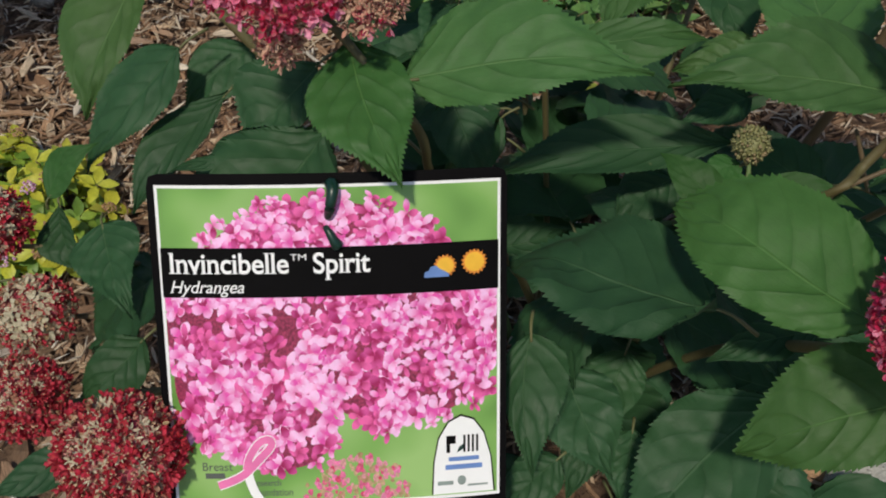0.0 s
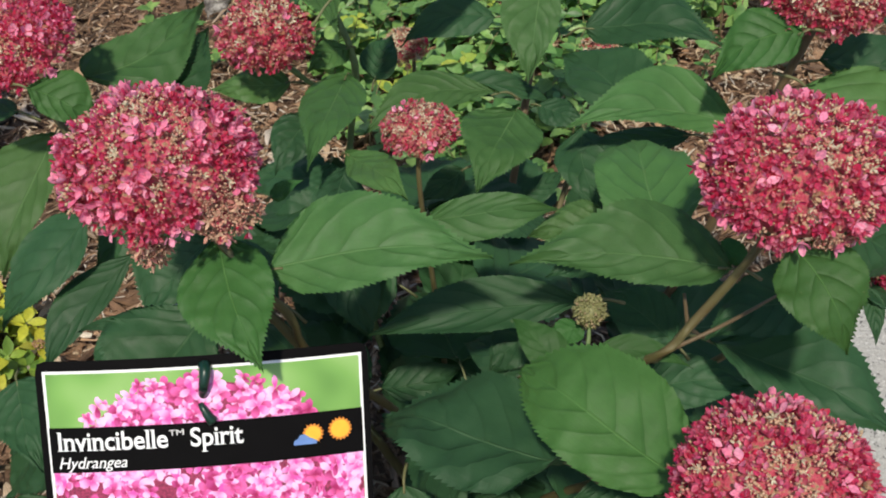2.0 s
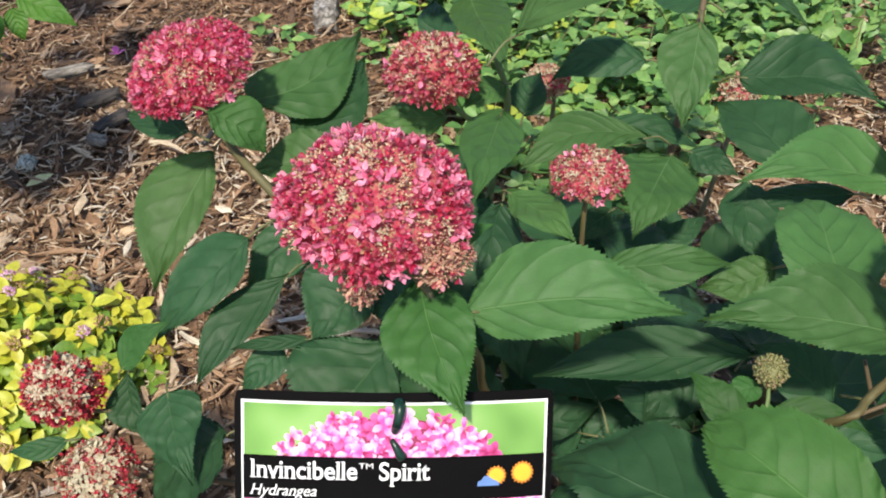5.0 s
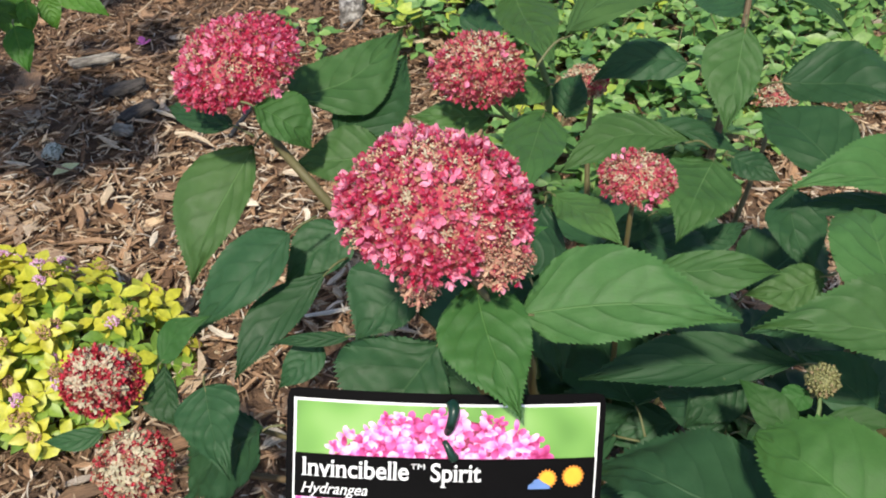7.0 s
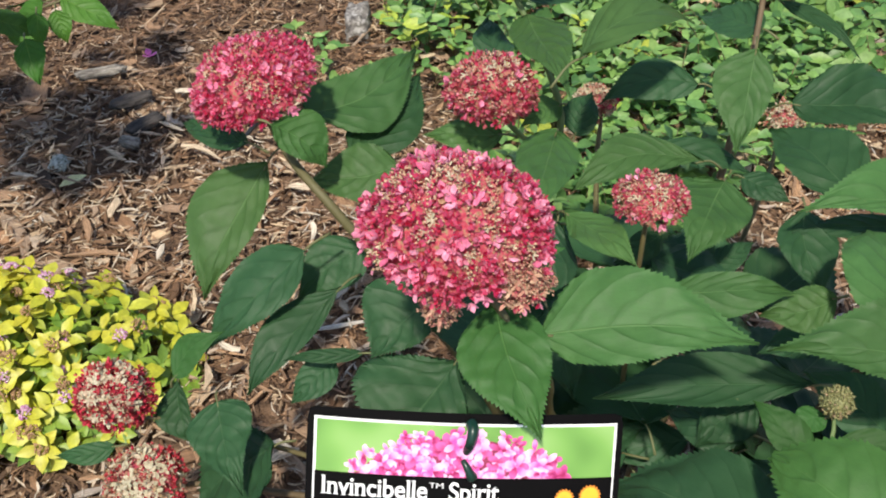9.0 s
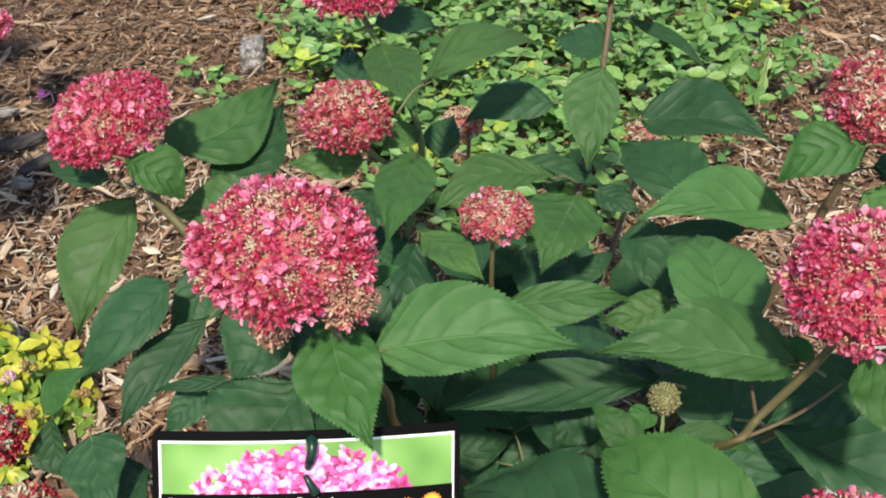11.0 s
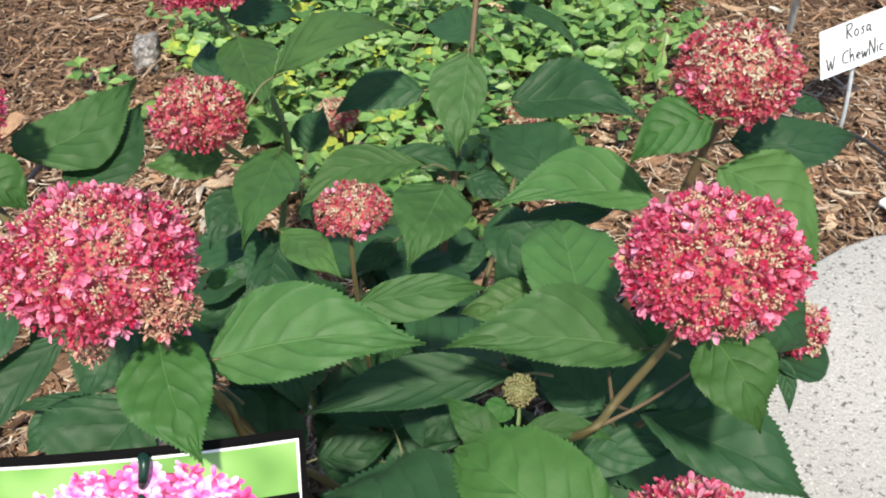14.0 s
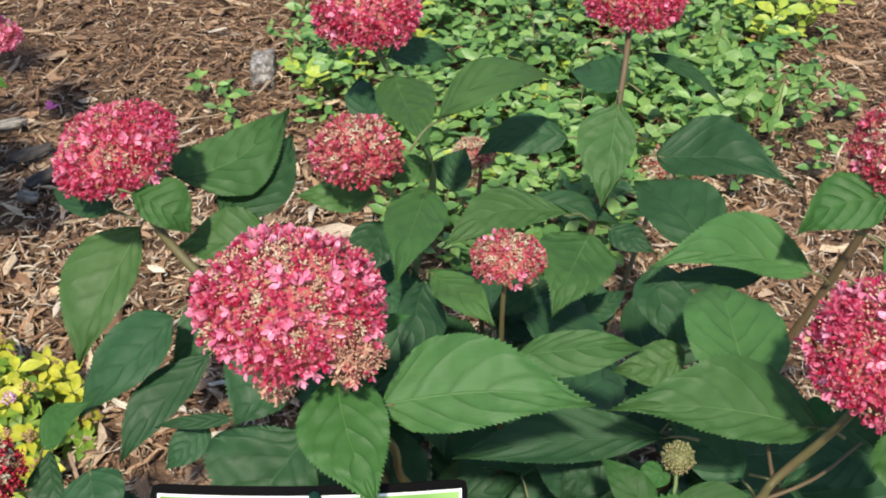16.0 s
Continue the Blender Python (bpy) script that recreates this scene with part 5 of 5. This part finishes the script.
def printed_petals():
    """Four-petalled flowers of the photograph, deep pink at the heart and paler at the rim."""
    r = random.Random(17)
    verts, faces, slots, uvs = [], [], [], []
    i = 0
    for lay in range(2):
        for _ in range(680):
            u, v = r.uniform(2, 140.5), r.uniform(2, 130)
            if not in_bloom(u, v, 0.97):
                continue
            deep = noise.noise(Vector((u * 0.055, v * 0.055, 7))) + 0.5 * noise.noise(Vector((u * 0.15, v * 0.15, 3)))
            if lay and deep < -0.22:
                continue
            i += 1
            turn, h = r.uniform(0, 6.3), 0.13 + 0.05 * lay + 0.0015 * (i % 30)
            size = r.uniform(4.2, 7.0) * (1.0 if in_bloom(u, v, 0.9) else 0.75)
            flat, lean = r.uniform(0.55, 1.0), r.uniform(0, 3.1)
            for j in range(r.choice((3, 4, 4, 4))):
                a = turn + 1.57 * j + r.gauss(0, 0.12)
                long, wide = size * r.uniform(0.85, 1.15), size * r.uniform(0.27, 0.38)
                pts = []
                for s, w in ((0.0, 0.1), (0.25, 0.7), (0.55, 1.0), (0.82, 0.75), (1.0, 0.0), (0.82, -0.75), (0.55, -1.0), (0.25, -0.7)):
                    x = math.cos(a) * long * s - math.sin(a) * wide * w
                    y = math.sin(a) * long * s + math.cos(a) * wide * w
                    q = (x * math.cos(lean) + y * math.sin(lean)) * (flat - 1)
                    pts.append((min(max(u + x + q * math.cos(lean), 1.4), 141.0), min(max(v + y + q * math.sin(lean), 1.4), 131.6)))
                pv_, pf_ = outline(pts, h)
                k = len(verts)
                verts += pv_
                uvs += [(0.55, 0.5)] + [(s, 0.5 + 0.5 * w) for s, w in ((0.0, 0.1), (0.25, 0.7), (0.55, 1.0), (0.82, 0.75), (1.0, 0.0), (0.82, -0.75), (0.55, -1.0), (0.25, -0.7))]
                faces += [tuple(k + q for q in t) for t in pf_]
                slots += [1 if deep + r.gauss(0, 0.22) < -0.06 else 0] * len(pf_)
    return verts, faces, slots, uvs


laid = []
for a, b, c, d in BLOOMS:
    ring = []
    for k in range(40):
        t = 2 * math.pi * k / 40
        ring.append((min(141, max(1.4, a + 0.86 * c * math.cos(t))), min(131.6, max(1.4, b + 0.86 * d * math.sin(t)))))
    h = 0.105 + 0.003 * len(laid)
    v, f = [on_card(a, b, h)], []
    for k in range(1, 9):
        v += [on_card(a + (u - a) * k / 8, b + (w - b) * k / 8, h) for u, w in ring]
    for j in range(40):
        i = (j + 1) % 40
        f.append((0, 1 + i, 1 + j))
        f += [(1 + 40 * k + j, 1 + 40 * k + i, 41 + 40 * k + i, 41 + 40 * k + j) for k in range(7)]
    laid.append(1)
    part("printed_shade", mesh_of("printed_shade", v, f, PRINT_RED, False), tag)
v, f, m, uv = printed_petals()
part("printed_petals", mesh_of("printed_petals", v, f, [PRINT_PINK, PRINT_DEEP], False, uv, m), tag, "", "stuff")
rp = random.Random(4)
v, f = [], []
for i in range(330):
    a, q = rp.uniform(0, 6.3), math.sqrt(rp.random())
    u0, v0 = 79 + 23 * q * math.cos(a), 129 + 16 * q * math.sin(a)
    if v0 > 131 or v0 < 112:
        continue
    b, s = rp.uniform(0, 6.3), rp.uniform(0.8, 1.9)
    pv_, pf_ = outline([(u0 + s * math.cos(b + t) * (1 if t % 2 else 0.6), min(131.5, v0 + s * math.sin(b + t))) for t in (0, 1, 2, 3, 4, 5)], 0.2 + 0.003 * (i % 20))
    k = len(v)
    v += pv_
    f += [tuple(k + q for q in t) for t in pf_]
part("printed_bloom", mesh_of("printed_bloom", v, f, PRINT_MIX, False), tag, "", "stuff")

v, f = card_sheet(0.9, 26.2, 141.5, 47.2, 0.24)
part("title_band", mesh_of("title_band", v, f, CARD_BLACK), tag, "black printed title band")
letters("Invincibelle", 4.0, 37.0, 8.6, 49.5, INK_WHITE, "title_lettering", tag, 0.30, 0.0, 0.015, True)
letters("TM", 54.2, 31.6, 2.6, 6.6, INK_WHITE, "title_mark", tag, 0.30)
letters("Spirit", 63.6, 37.2, 8.6, 23.5, INK_WHITE, "title_lettering", tag, 0.30, 0.0, 0.015, True)
letters("Hydrangea", 3.8, 45.2, 5.0, 31.0, INK_WHITE, "subtitle_lettering", tag, 0.30, 0.3, 0.004, True)


def disc(u, v, ru, rv=None, n=24, rays=0.0):
    rv = rv or ru
    return [(u + ru * (1 + (rays if k % 2 else 0)) * math.cos(2 * math.pi * k / n), v + rv * (1 + (rays if k % 2 else 0)) * math.sin(2 * math.pi * k / n)) for k in range(n)]


def printed(name, points, h, material, label=""):
    v, f = outline(points, h)
    return part(name, mesh_of(name, v, f, material, False), tag, label)


printed("sun_rays", disc(131, 35.2, 4.6, None, 36, 0.24), 0.32, INK_ORANGE, "orange sun symbol")
printed("sun_disc", disc(131, 35.2, 4.2), 0.36, INK_YELLOW)
printed("half_sun_rays", disc(118.5, 36.2, 4.0, None, 32, 0.26), 0.32, INK_ORANGE, "orange half-sun symbol")
printed("half_sun_disc", disc(118.5, 36.2, 3.6), 0.36, INK_YELLOW)
printed("cloud", [(109.5, 41), (109.8, 38.8), (111.6, 38.0), (112.4, 36.4), (114.6, 36.0), (116.4, 37.6), (118.4, 38.6), (120.2, 39.6), (120.0, 41.0)], 0.40, INK_BLUE, "blue cloud symbol")
badge = [(112.5, 131.2), (113.2, 118), (115.2, 108.5), (119.5, 102), (125, 99.6), (130.5, 101.4), (135.0, 107), (138.2, 117), (139.6, 131.2)]
printed("badge_rim", [(125.8 + (u - 125.8) * 1.05, 116 + (v - 116) * (1.05 if v < 116 else 1.0)) for u, v in badge], 0.28, CARD_BLACK)
printed("badge", badge, 0.32, INK_WHITE, "white arched printed badge")


def bar(u0, v0, u1, v1, material, name="print_bar", h=0.37):
    v, f = card_sheet(u0, v0, u1, v1, h, None, 4, 1)
    return part(name, mesh_of(name, v, f, material, False), tag)


bar(118.5, 107.5, 120.1, 114.5, CARD_BLACK)
bar(120.1, 107.5, 122.6, 110.8, CARD_BLACK)
printed("badge_leaf", [(123.0, 114.6), (124.2, 112.2), (126.6, 110.6), (126.2, 113.2)], 0.37, STAKE_GREEN)
for k in range(4):
    bar(126.0 + 1.9 * k, 107.5, 127.0 + 1.9 * k, 114.5, CARD_BLACK)
bar(119.5, 116.3, 133.0, 118.0, INK_BLUE)
bar(118.0, 119.4, 134.5, 121.4, INK_BLUE)
bar(114.5, 126.0, 121.5, 127.6, INK_TEAL)
printed("badge_ring", disc(125.3, 126.0, 1.9), 0.37, INK_TEAL)
bar(128.0, 127.8, 137.0, 128.6, INK_TEAL)
letters("Breast", 12.5, 118.4, 3.4, 13.0, INK_GREY, "small_lettering", tag, 0.37)
bar(13.5, 119.4, 22.0, 121.6, INK_GREY)
letters("Research", 33.5, 124.6, 2.6, 12.5, INK_GREY, "small_lettering", tag, 0.37)
letters("Foundation", 34.0, 128.6, 2.9, 17.0, INK_GREY, "small_lettering", tag, 0.37)


def ribbon(points, wide, h, material, name):
    line = bezier([(u, v, 0) for u, v in points], 26)
    verts, faces = [], []
    for i, p in enumerate(line):
        d = (line[min(i + 1, 26)] - line[max(i - 1, 0)]).normalized()
        s = Vector((-d.y, d.x, 0)) * wide * 0.5
        for q in (p + s, p - s):
            verts.append(on_card(min(141, max(1.5, q.x)), min(131.6, q.y), h + 0.002 * i))
    faces = [(2 * i, 2 * i + 1, 2 * i + 3, 2 * i + 2) for i in range(26)]
    part(name, mesh_of(name, verts, faces, material, False), tag, "printed pink ribbon")


ribbon([(19, 124.5), (25, 122.5), (31, 119.5), (37, 114), (42.5, 108.5), (42.0, 105.8), (37.5, 107), (33, 113), (32, 119), (34, 126), (37, 131)], 3.9, 0.42, INK_WHITE, "ribbon_rim")
ribbon([(19, 124.5), (25, 122.5), (31, 119.5), (37, 114), (42.5, 108.5), (42.0, 105.8), (37.5, 107), (33, 113), (31.5, 118)], 3.1, 0.52, INK_PINK, "ribbon")

# its green plastic stake, hooked through the card
v, f = tube([on_card(72, -0.5, 0.5), on_card(72.6, 2, 4.2), on_card(71.6, 8, 4.6), on_card(70.6, 12.5, 1.6), on_card(70.8, 14, -1.0)], 0.0029, 0.0016, 14, 10)
part("stake_hook", mesh_of("stake_hook", v, f, STAKE_GREEN), tag, "dark green plastic hook")
v, f = tube([on_card(69.0, 17.5, 0.6), on_card(70.5, 19.5, 1.9), on_card(72.5, 23.2, 2.2), on_card(74.0, 25.6, 1.2)], 0.0012, 0.0026, 10, 10)
part("stake_barb", mesh_of("stake_barb", v, f, STAKE_GREEN), tag, "dark green plastic barb")
v, f = tube([on_card(72, 2, -5), on_card(72, 40, -7), on_card(72, 85, -9), Vector((0.012, 0.355, 0.25)), Vector((0.012, 0.37, 0.1)), Vector((0.012, 0.372, -0.05))], 0.0020, 0.0022, 24, 8)
part("stake_rod", mesh_of("stake_rod", v, f, STAKE_GREEN), tag, "dark green plastic stake")

# ---- handwritten sign ----
sign = thing("plant_sign", (0.73, 1.09, 0.0), "white plate with handwritten plant name on a stake", "sign")
S_O, S_X, S_Y = Vector((0.674, 1.104, 0.142)), Vector((0.92, 0.37, 0.03)).normalized(), Vector((0.02, -0.50, -0.86)).normalized()
S_N = S_Y.cross(S_X).normalized()
if S_N.z < 0:
    S_N = -S_N


def on_sign(u, v, h=0.0):
    return S_O + (S_X * u + S_Y * v + S_N * h) * 0.001


v, f = [], []
for h in (0.0, -1.2):
    v += [on_sign(u, w, h) for u, w in ((0.6, 6.5), (114.4, 4.5), (115, 5.1), (115, 62.4), (114.4, 63), (0.6, 63), (0, 62.4), (0, 7.1))]
f = [tuple(range(7, -1, -1)), tuple(range(8, 16))] + [(k, (k + 1) % 8, (k + 1) % 8 + 8, k + 8) for k in range(8)]
part("plate", mesh_of("plate", v, f, SIGN_WHITE, False), sign)
v, f = tube([on_sign(58, 20, -6), on_sign(58, 60, -7), Vector((0.728, 1.09, 0.02)), Vector((0.728, 1.092, -0.04))], 0.0025, 0.0025, 10, 8)
part("stake", mesh_of("stake", v, f, METAL), sign)


def pen(strokes, u, v, scale):
    """Marker-pen strokes, as thin raised lines on the plate."""
    vv, ff = [], []
    for s in strokes:
        tv, tf = tube([on_sign(u + x * scale, v - y * scale, 0.25) for x, y in s], 0.00105, 0.0009, 10, 5)
        k = len(vv)
        vv += tv
        ff += [tuple(k + q for q in t) for t in tf]
    part("handwriting", mesh_of("handwriting", vv, ff, SIGN_INK), sign, "black marker handwriting")


GLYPH = {
    "R": [[(0.1, 0), (0.1, 0.5), (0.1, 1)], [(0.0, 0.95), (0.5, 1.0), (0.55, 0.7), (0.15, 0.5)], [(0.15, 0.5), (0.4, 0.2), (0.6, 0.0)]],
    "o": [[(0.25, 0.5), (0.05, 0.25), (0.25, 0), (0.48, 0.25), (0.25, 0.5)]],
    "s": [[(0.4, 0.5), (0.15, 0.42), (0.32, 0.22), (0.3, 0.02), (0.05, 0.05)]],
    "a": [[(0.42, 0.42), (0.15, 0.45), (0.1, 0.08), (0.4, 0.2), (0.44, 0.45)], [(0.44, 0.45), (0.46, 0.05), (0.6, 0.0)]],
    "W": [[(0, 0.8), (0.18, 0), (0.35, 0.6)], [(0.35, 0.6), (0.5, 0), (0.72, 0.85)]],
    "C": [[(0.5, 0.85), (0.1, 0.75), (0.05, 0.2), (0.5, 0.05)]],
    "h": [[(0.05, 1.0), (0.05, 0.5), (0.05, 0)], [(0.05, 0.3), (0.28, 0.5), (0.4, 0.0)]],
    "e": [[(0.05, 0.25), (0.4, 0.3), (0.25, 0.5), (0.06, 0.2), (0.42, 0.04)]],
    "w": [[(0, 0.5), (0.12, 0), (0.25, 0.4)], [(0.25, 0.4), (0.38, 0), (0.52, 0.5)]],
    "N": [[(0.05, 0), (0.05, 0.5), (0.08, 1)], [(0.08, 1), (0.3, 0.5), (0.5, 0)], [(0.5, 0), (0.55, 0.5), (0.55, 1.05)]],
    "i": [[(0.1, 0.5), (0.1, 0.25), (0.12, 0)], [(0.1, 0.72), (0.12, 0.75), (0.14, 0.73)]],
    "c": [[(0.35, 0.45), (0.1, 0.4), (0.08, 0.1), (0.38, 0.05)]],
}


def handwrite(word, u, v, scale):
    x = 0.0
    for ch in word:
        if ch == " ":
            x += 0.55
            continue
        pen([[(x + a, b) for a, b in s] for s in GLYPH[ch]], u, v, scale)
        x += max(a for s in GLYPH[ch] for a, _ in s) + 0.13


handwrite("Rosa", 40, 26, 17)
handwrite("W ChewNic", 9, 55, 18)

strip = [Vector((0.757, 1.343, -0.02)), Vector((0.735, 1.30, 0.05)), Vector((0.706, 1.247, 0.11)), Vector((0.68, 1.20, 0.16))]
v, f = [], []
for p in bezier(strip, 10):
    for s in (-0.005, 0.005):
        for d in (0.0, 0.0012):
            v.append(p + Vector((s, -d, d)))
for i in range(10):
    a = i * 4
    f += [(a, a + 2, a + 6, a + 4), (a + 1, a + 5, a + 7, a + 3), (a, a + 4, a + 5, a + 1), (a + 2, a + 3, a + 7, a + 6)]
tagged(new("metal_stake", mesh_of("metal_stake", v, f, METAL)), "thin grey metal marker stake stuck in mulch", "stake")


# ---- loose things on the mulch ----
def rock(name, at, size, material, label, category, seed_at=0.0):
    bm = bmesh.new()
    bmesh.ops.create_icosphere(bm, subdivisions=4, radius=1.0)
    for p in bm.verts:
        q = p.co.copy()
        p.co /= max(abs(c) for c in q) ** 0.6
        p.co *= 1 + 0.25 * noise.noise(q * 1.3 + Vector((seed_at, 0, 0))) + 0.14 * noise.noise(q * 4 + Vector((seed_at, 0, 0))) + 0.08 * noise.noise(q * 9)
        p.co = Vector((p.co.x * size[0], p.co.y * size[1], p.co.z * size[2]))
    me = bpy.data.meshes.new(name)
    bm.to_mesh(me)
    bm.free()
    me.materials.append(material.mat if isinstance(material, Nodes) else material)
    me.polygons.foreach_set("use_smooth", [True] * len(me.polygons))
    ob = tagged(new(name, me), label, category)
    ob.location = at
    return ob


rock("stone", (-0.166, 1.385, 0.008), (0.0175, 0.034, 0.020), STONE, "grey weathered stone lying on mulch", "stone", 3.0)
rock("pale_pebble", (-0.494, 1.046, 0.006), (0.0105, 0.0125, 0.0065), PALE_STONE, "pale crumbly pebble on mulch", "stone", 9.0)

for name, at, size, turn, material, label in (
        ("bark_piece", (-0.498, 1.239, 0.012), (0.031, 0.0085, 0.005), 0.25, BARK_GREY, "long weathered grey bark piece lying on mulch"),
        ("bark_piece", (-0.438, 1.174, 0.012), (0.027, 0.010, 0.005), 0.45, BARK_DARK, "dark grey bark piece lying on mulch"),
        ("bark_piece", (-0.407, 1.122, 0.012), (0.024, 0.010, 0.006), 0.7, BARK_DARK, "blackish bark piece lying on mulch"),
        ("bark_piece", (-0.418, 1.085, 0.010), (0.014, 0.008, 0.006), -0.3, BARK_GREY, "short grey bark piece lying on mulch")):
    chunk = rock(name, at, size, material, label, "bark", at[0] * 40)
    chunk.rotation_euler = (0.1, -0.08, turn)

v, f = [], []
blade(v, f, Vector((-0.475, 0.995, 0.012)), Vector((0.75, 0.65, 0.05)).normalized(), Vector((0, -0.2, 1)), 0.034, 0.014, 0.05)
tagged(new("fallen_leaf", mesh_of("fallen_leaf", v, f, CREAM_LEAF)), "pale yellow fallen leaf on mulch", "leaf")
v, f = [], []
for k in range(3):
    a = 2.1 * k
    petal(v, f, Vector((-0.439, 1.273, 0.017)), Vector((0, 0, 1)), Vector((math.cos(a), math.sin(a), 0.4)).normalized(), 0.012, 0.010, 0.2)
tagged(new("fallen_petal", mesh_of("fallen_petal", v, f, speckled("magenta_petal", [(0.76, 0.12, 0.50), (0.80, 0.22, 0.58)], 0.5, 0.3))), "small magenta fallen petal on mulch", "petal")

v, f = tube([(0.66, 1.12, 0.006), (0.73, 1.06, 0.012), (0.78, 0.97, 0.012), (0.95, 0.86, 0.01)], 0.0025, 0.0025, 20, 8)
tagged(new("drip_line", mesh_of("drip_line", v, f, TUBE_BLACK)), "thin black drip irrigation line over mulch", "hose")
v, f = tube([(-0.282, 1.072, 0.012), (-0.273, 1.11, 0.012), (-0.259, 1.166, 0.012)], 0.0032, 0.0032, 12, 10)
tagged(new("drip_line", mesh_of("drip_line", v, f, TUBE_BLACK)), "short black drip tube half sunk in mulch", "hose")
bm = bmesh.new()
bmesh.ops.create_cube(bm, size=1.0, matrix=Matrix.Translation((0.752, 0.925, 0.012)) @ Euler((0.1, 0.05, 0.5)).to_matrix().to_4x4() @ Matrix.Diagonal((0.09, 0.05, 0.006, 1)))
bmesh.ops.bevel(bm, geom=bm.edges[:], offset=0.0015, segments=2, affect="EDGES")
me = bpy.data.meshes.new("white_plate")
bm.to_mesh(me)
bm.free()
me.materials.append(SIGN_WHITE)
tagged(new("fallen_plate", me), "white plate lying flat beside the paving stone", "plate")

# ---- neighbour with lime leaves ----
neighbour = thing("flowering_plant", (-0.74, 1.06, 0.0), "bright green leafy plant with a pale pink flower", "plant")
lime = leaf_material("leaf_lime_green", (0.055, 0.15, 0.022), (0.18, 0.30, 0.06), 0.5)
rn = random.Random(2)
for b, t, n, w in (
        ((-0.4180, 0.9160, 0.2500), (-0.4050, 0.8912, 0.2250), (0.109, -0.676, 0.728), (0.0123, 0.0142)),
        ((-0.4251, 0.9668, 0.2500), (-0.4243, 0.9592, 0.2250), (0.034, -0.956, 0.292), (0.0095, 0.0107)),
        ((-0.4072, 0.9737, 0.2500), (-0.4011, 0.9649, 0.2250), (0.206, -0.907, 0.367), (0.0097, 0.0104)),
        ((-0.4056, 0.9986, 0.2500), (-0.3610, 0.9918, 0.2250), (0.350, -0.535, 0.769), (0.0139, 0.0141)),
        ((-0.4663, 0.9608, 0.2500), (-0.4363, 0.9742, 0.2250), (0.687, -0.308, 0.659), (0.0121, 0.0147)),
        ((-0.4283, 0.9891, 0.2500), (-0.4575, 0.9884, 0.2250), (-0.530, -0.559, 0.637), (0.0115, 0.0161))):
    b, t = Vector(b), Vector(t)
    leaf(b - 0.12 * (t - b), t + 0.12 * (t - b), n, tuple(1.1 * c for c in w), 0.0, lime, 0.06, 18, parent=neighbour, full=0.85)
for k in range(14):
    a = rn.uniform(-0.9, 2.2)
    p = Vector((-0.53 + rn.gauss(0, 0.02), 1.04 + rn.gauss(0, 0.02), rn.uniform(0.18, 0.25)))
    d = Vector((math.cos(a), math.sin(a) - 0.5, rn.uniform(-0.9, -0.2))).normalized()
    n = Vector((rn.gauss(0, 0.25), rn.gauss(0, 0.25) - 0.4, 1))
    s = rn.uniform(0.03, 0.042)
    leaf(p, p + d * s, (n - d * n.dot(d)).normalized(), s * 0.36, 0.0, lime, 0.04, 12, parent=neighbour)
# unseen crown, added over the plant to shade the mulch and lower leaves
for k in range(50):
    a, q = rn.uniform(0, 2 * math.pi), math.sqrt(rn.random())
    p = Vector((-0.77 + 0.25 * q * math.cos(a), 0.94 + 0.26 * q * math.sin(a), rn.uniform(0.48, 0.64)))
    if k >= 38:
        p = Vector((-0.53 + 0.04 * q * math.cos(a), 0.84 + 0.05 * q * math.sin(a), rn.uniform(0.40, 0.46)))
    d = Vector((math.cos(a), math.sin(a), rn.uniform(-0.5, 0.1))).normalized()
    n = Vector((rn.gauss(0, 0.25), rn.gauss(0, 0.25) - 0.2, 1))
    n = (n - d * n.dot(d)).normalized()
    s = rn.uniform(0.08, 0.125)
    leaf(p, p + d * s, n, s * 0.32, 0.0, lime, 0.04, 12, parent=neighbour)
# stems that carry the added crown
for k in range(7):
    a = k * 0.9
    sv, sf = tube([(-0.66 + 0.1 * math.cos(a), 0.93 + 0.14 * math.sin(a), 0.53), (-0.70 + 0.05 * math.cos(a), 0.98 + 0.06 * math.sin(a), 0.25), (-0.74, 1.06, -0.02)], 0.002, 0.004, 10, 6)
    part("stem", mesh_of("stem", sv, sf, STEM), neighbour)
flower_head((-0.445, 1.20, 0.165), 0.024, 0.020, (0, -0.1, 1), 222, 0.0, "pale pink flower head", 0.8, None, 2.0, 0.0, neighbour)
sv, sf = tube([(-0.445, 1.20, 0.155), (-0.53, 1.17, 0.14), (-0.66, 1.14, 0.06), (-0.74, 1.06, -0.01)], 0.0015, 0.0025, 10, 6)
part("stem", mesh_of("stem", sv, sf, STEM), neighbour)

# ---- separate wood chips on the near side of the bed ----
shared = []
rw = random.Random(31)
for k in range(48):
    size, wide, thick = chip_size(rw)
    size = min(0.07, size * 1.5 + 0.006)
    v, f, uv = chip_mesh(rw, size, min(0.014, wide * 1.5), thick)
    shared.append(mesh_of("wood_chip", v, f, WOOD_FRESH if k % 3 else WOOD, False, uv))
made = 0
while made < 295:
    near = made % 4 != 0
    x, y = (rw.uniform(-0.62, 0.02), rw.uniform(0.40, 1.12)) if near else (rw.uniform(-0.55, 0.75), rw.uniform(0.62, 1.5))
    if inside(x, y, SLAB, 0.0):
        continue
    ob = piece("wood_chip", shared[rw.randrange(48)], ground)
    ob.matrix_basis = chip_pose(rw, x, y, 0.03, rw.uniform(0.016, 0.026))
    made += 1
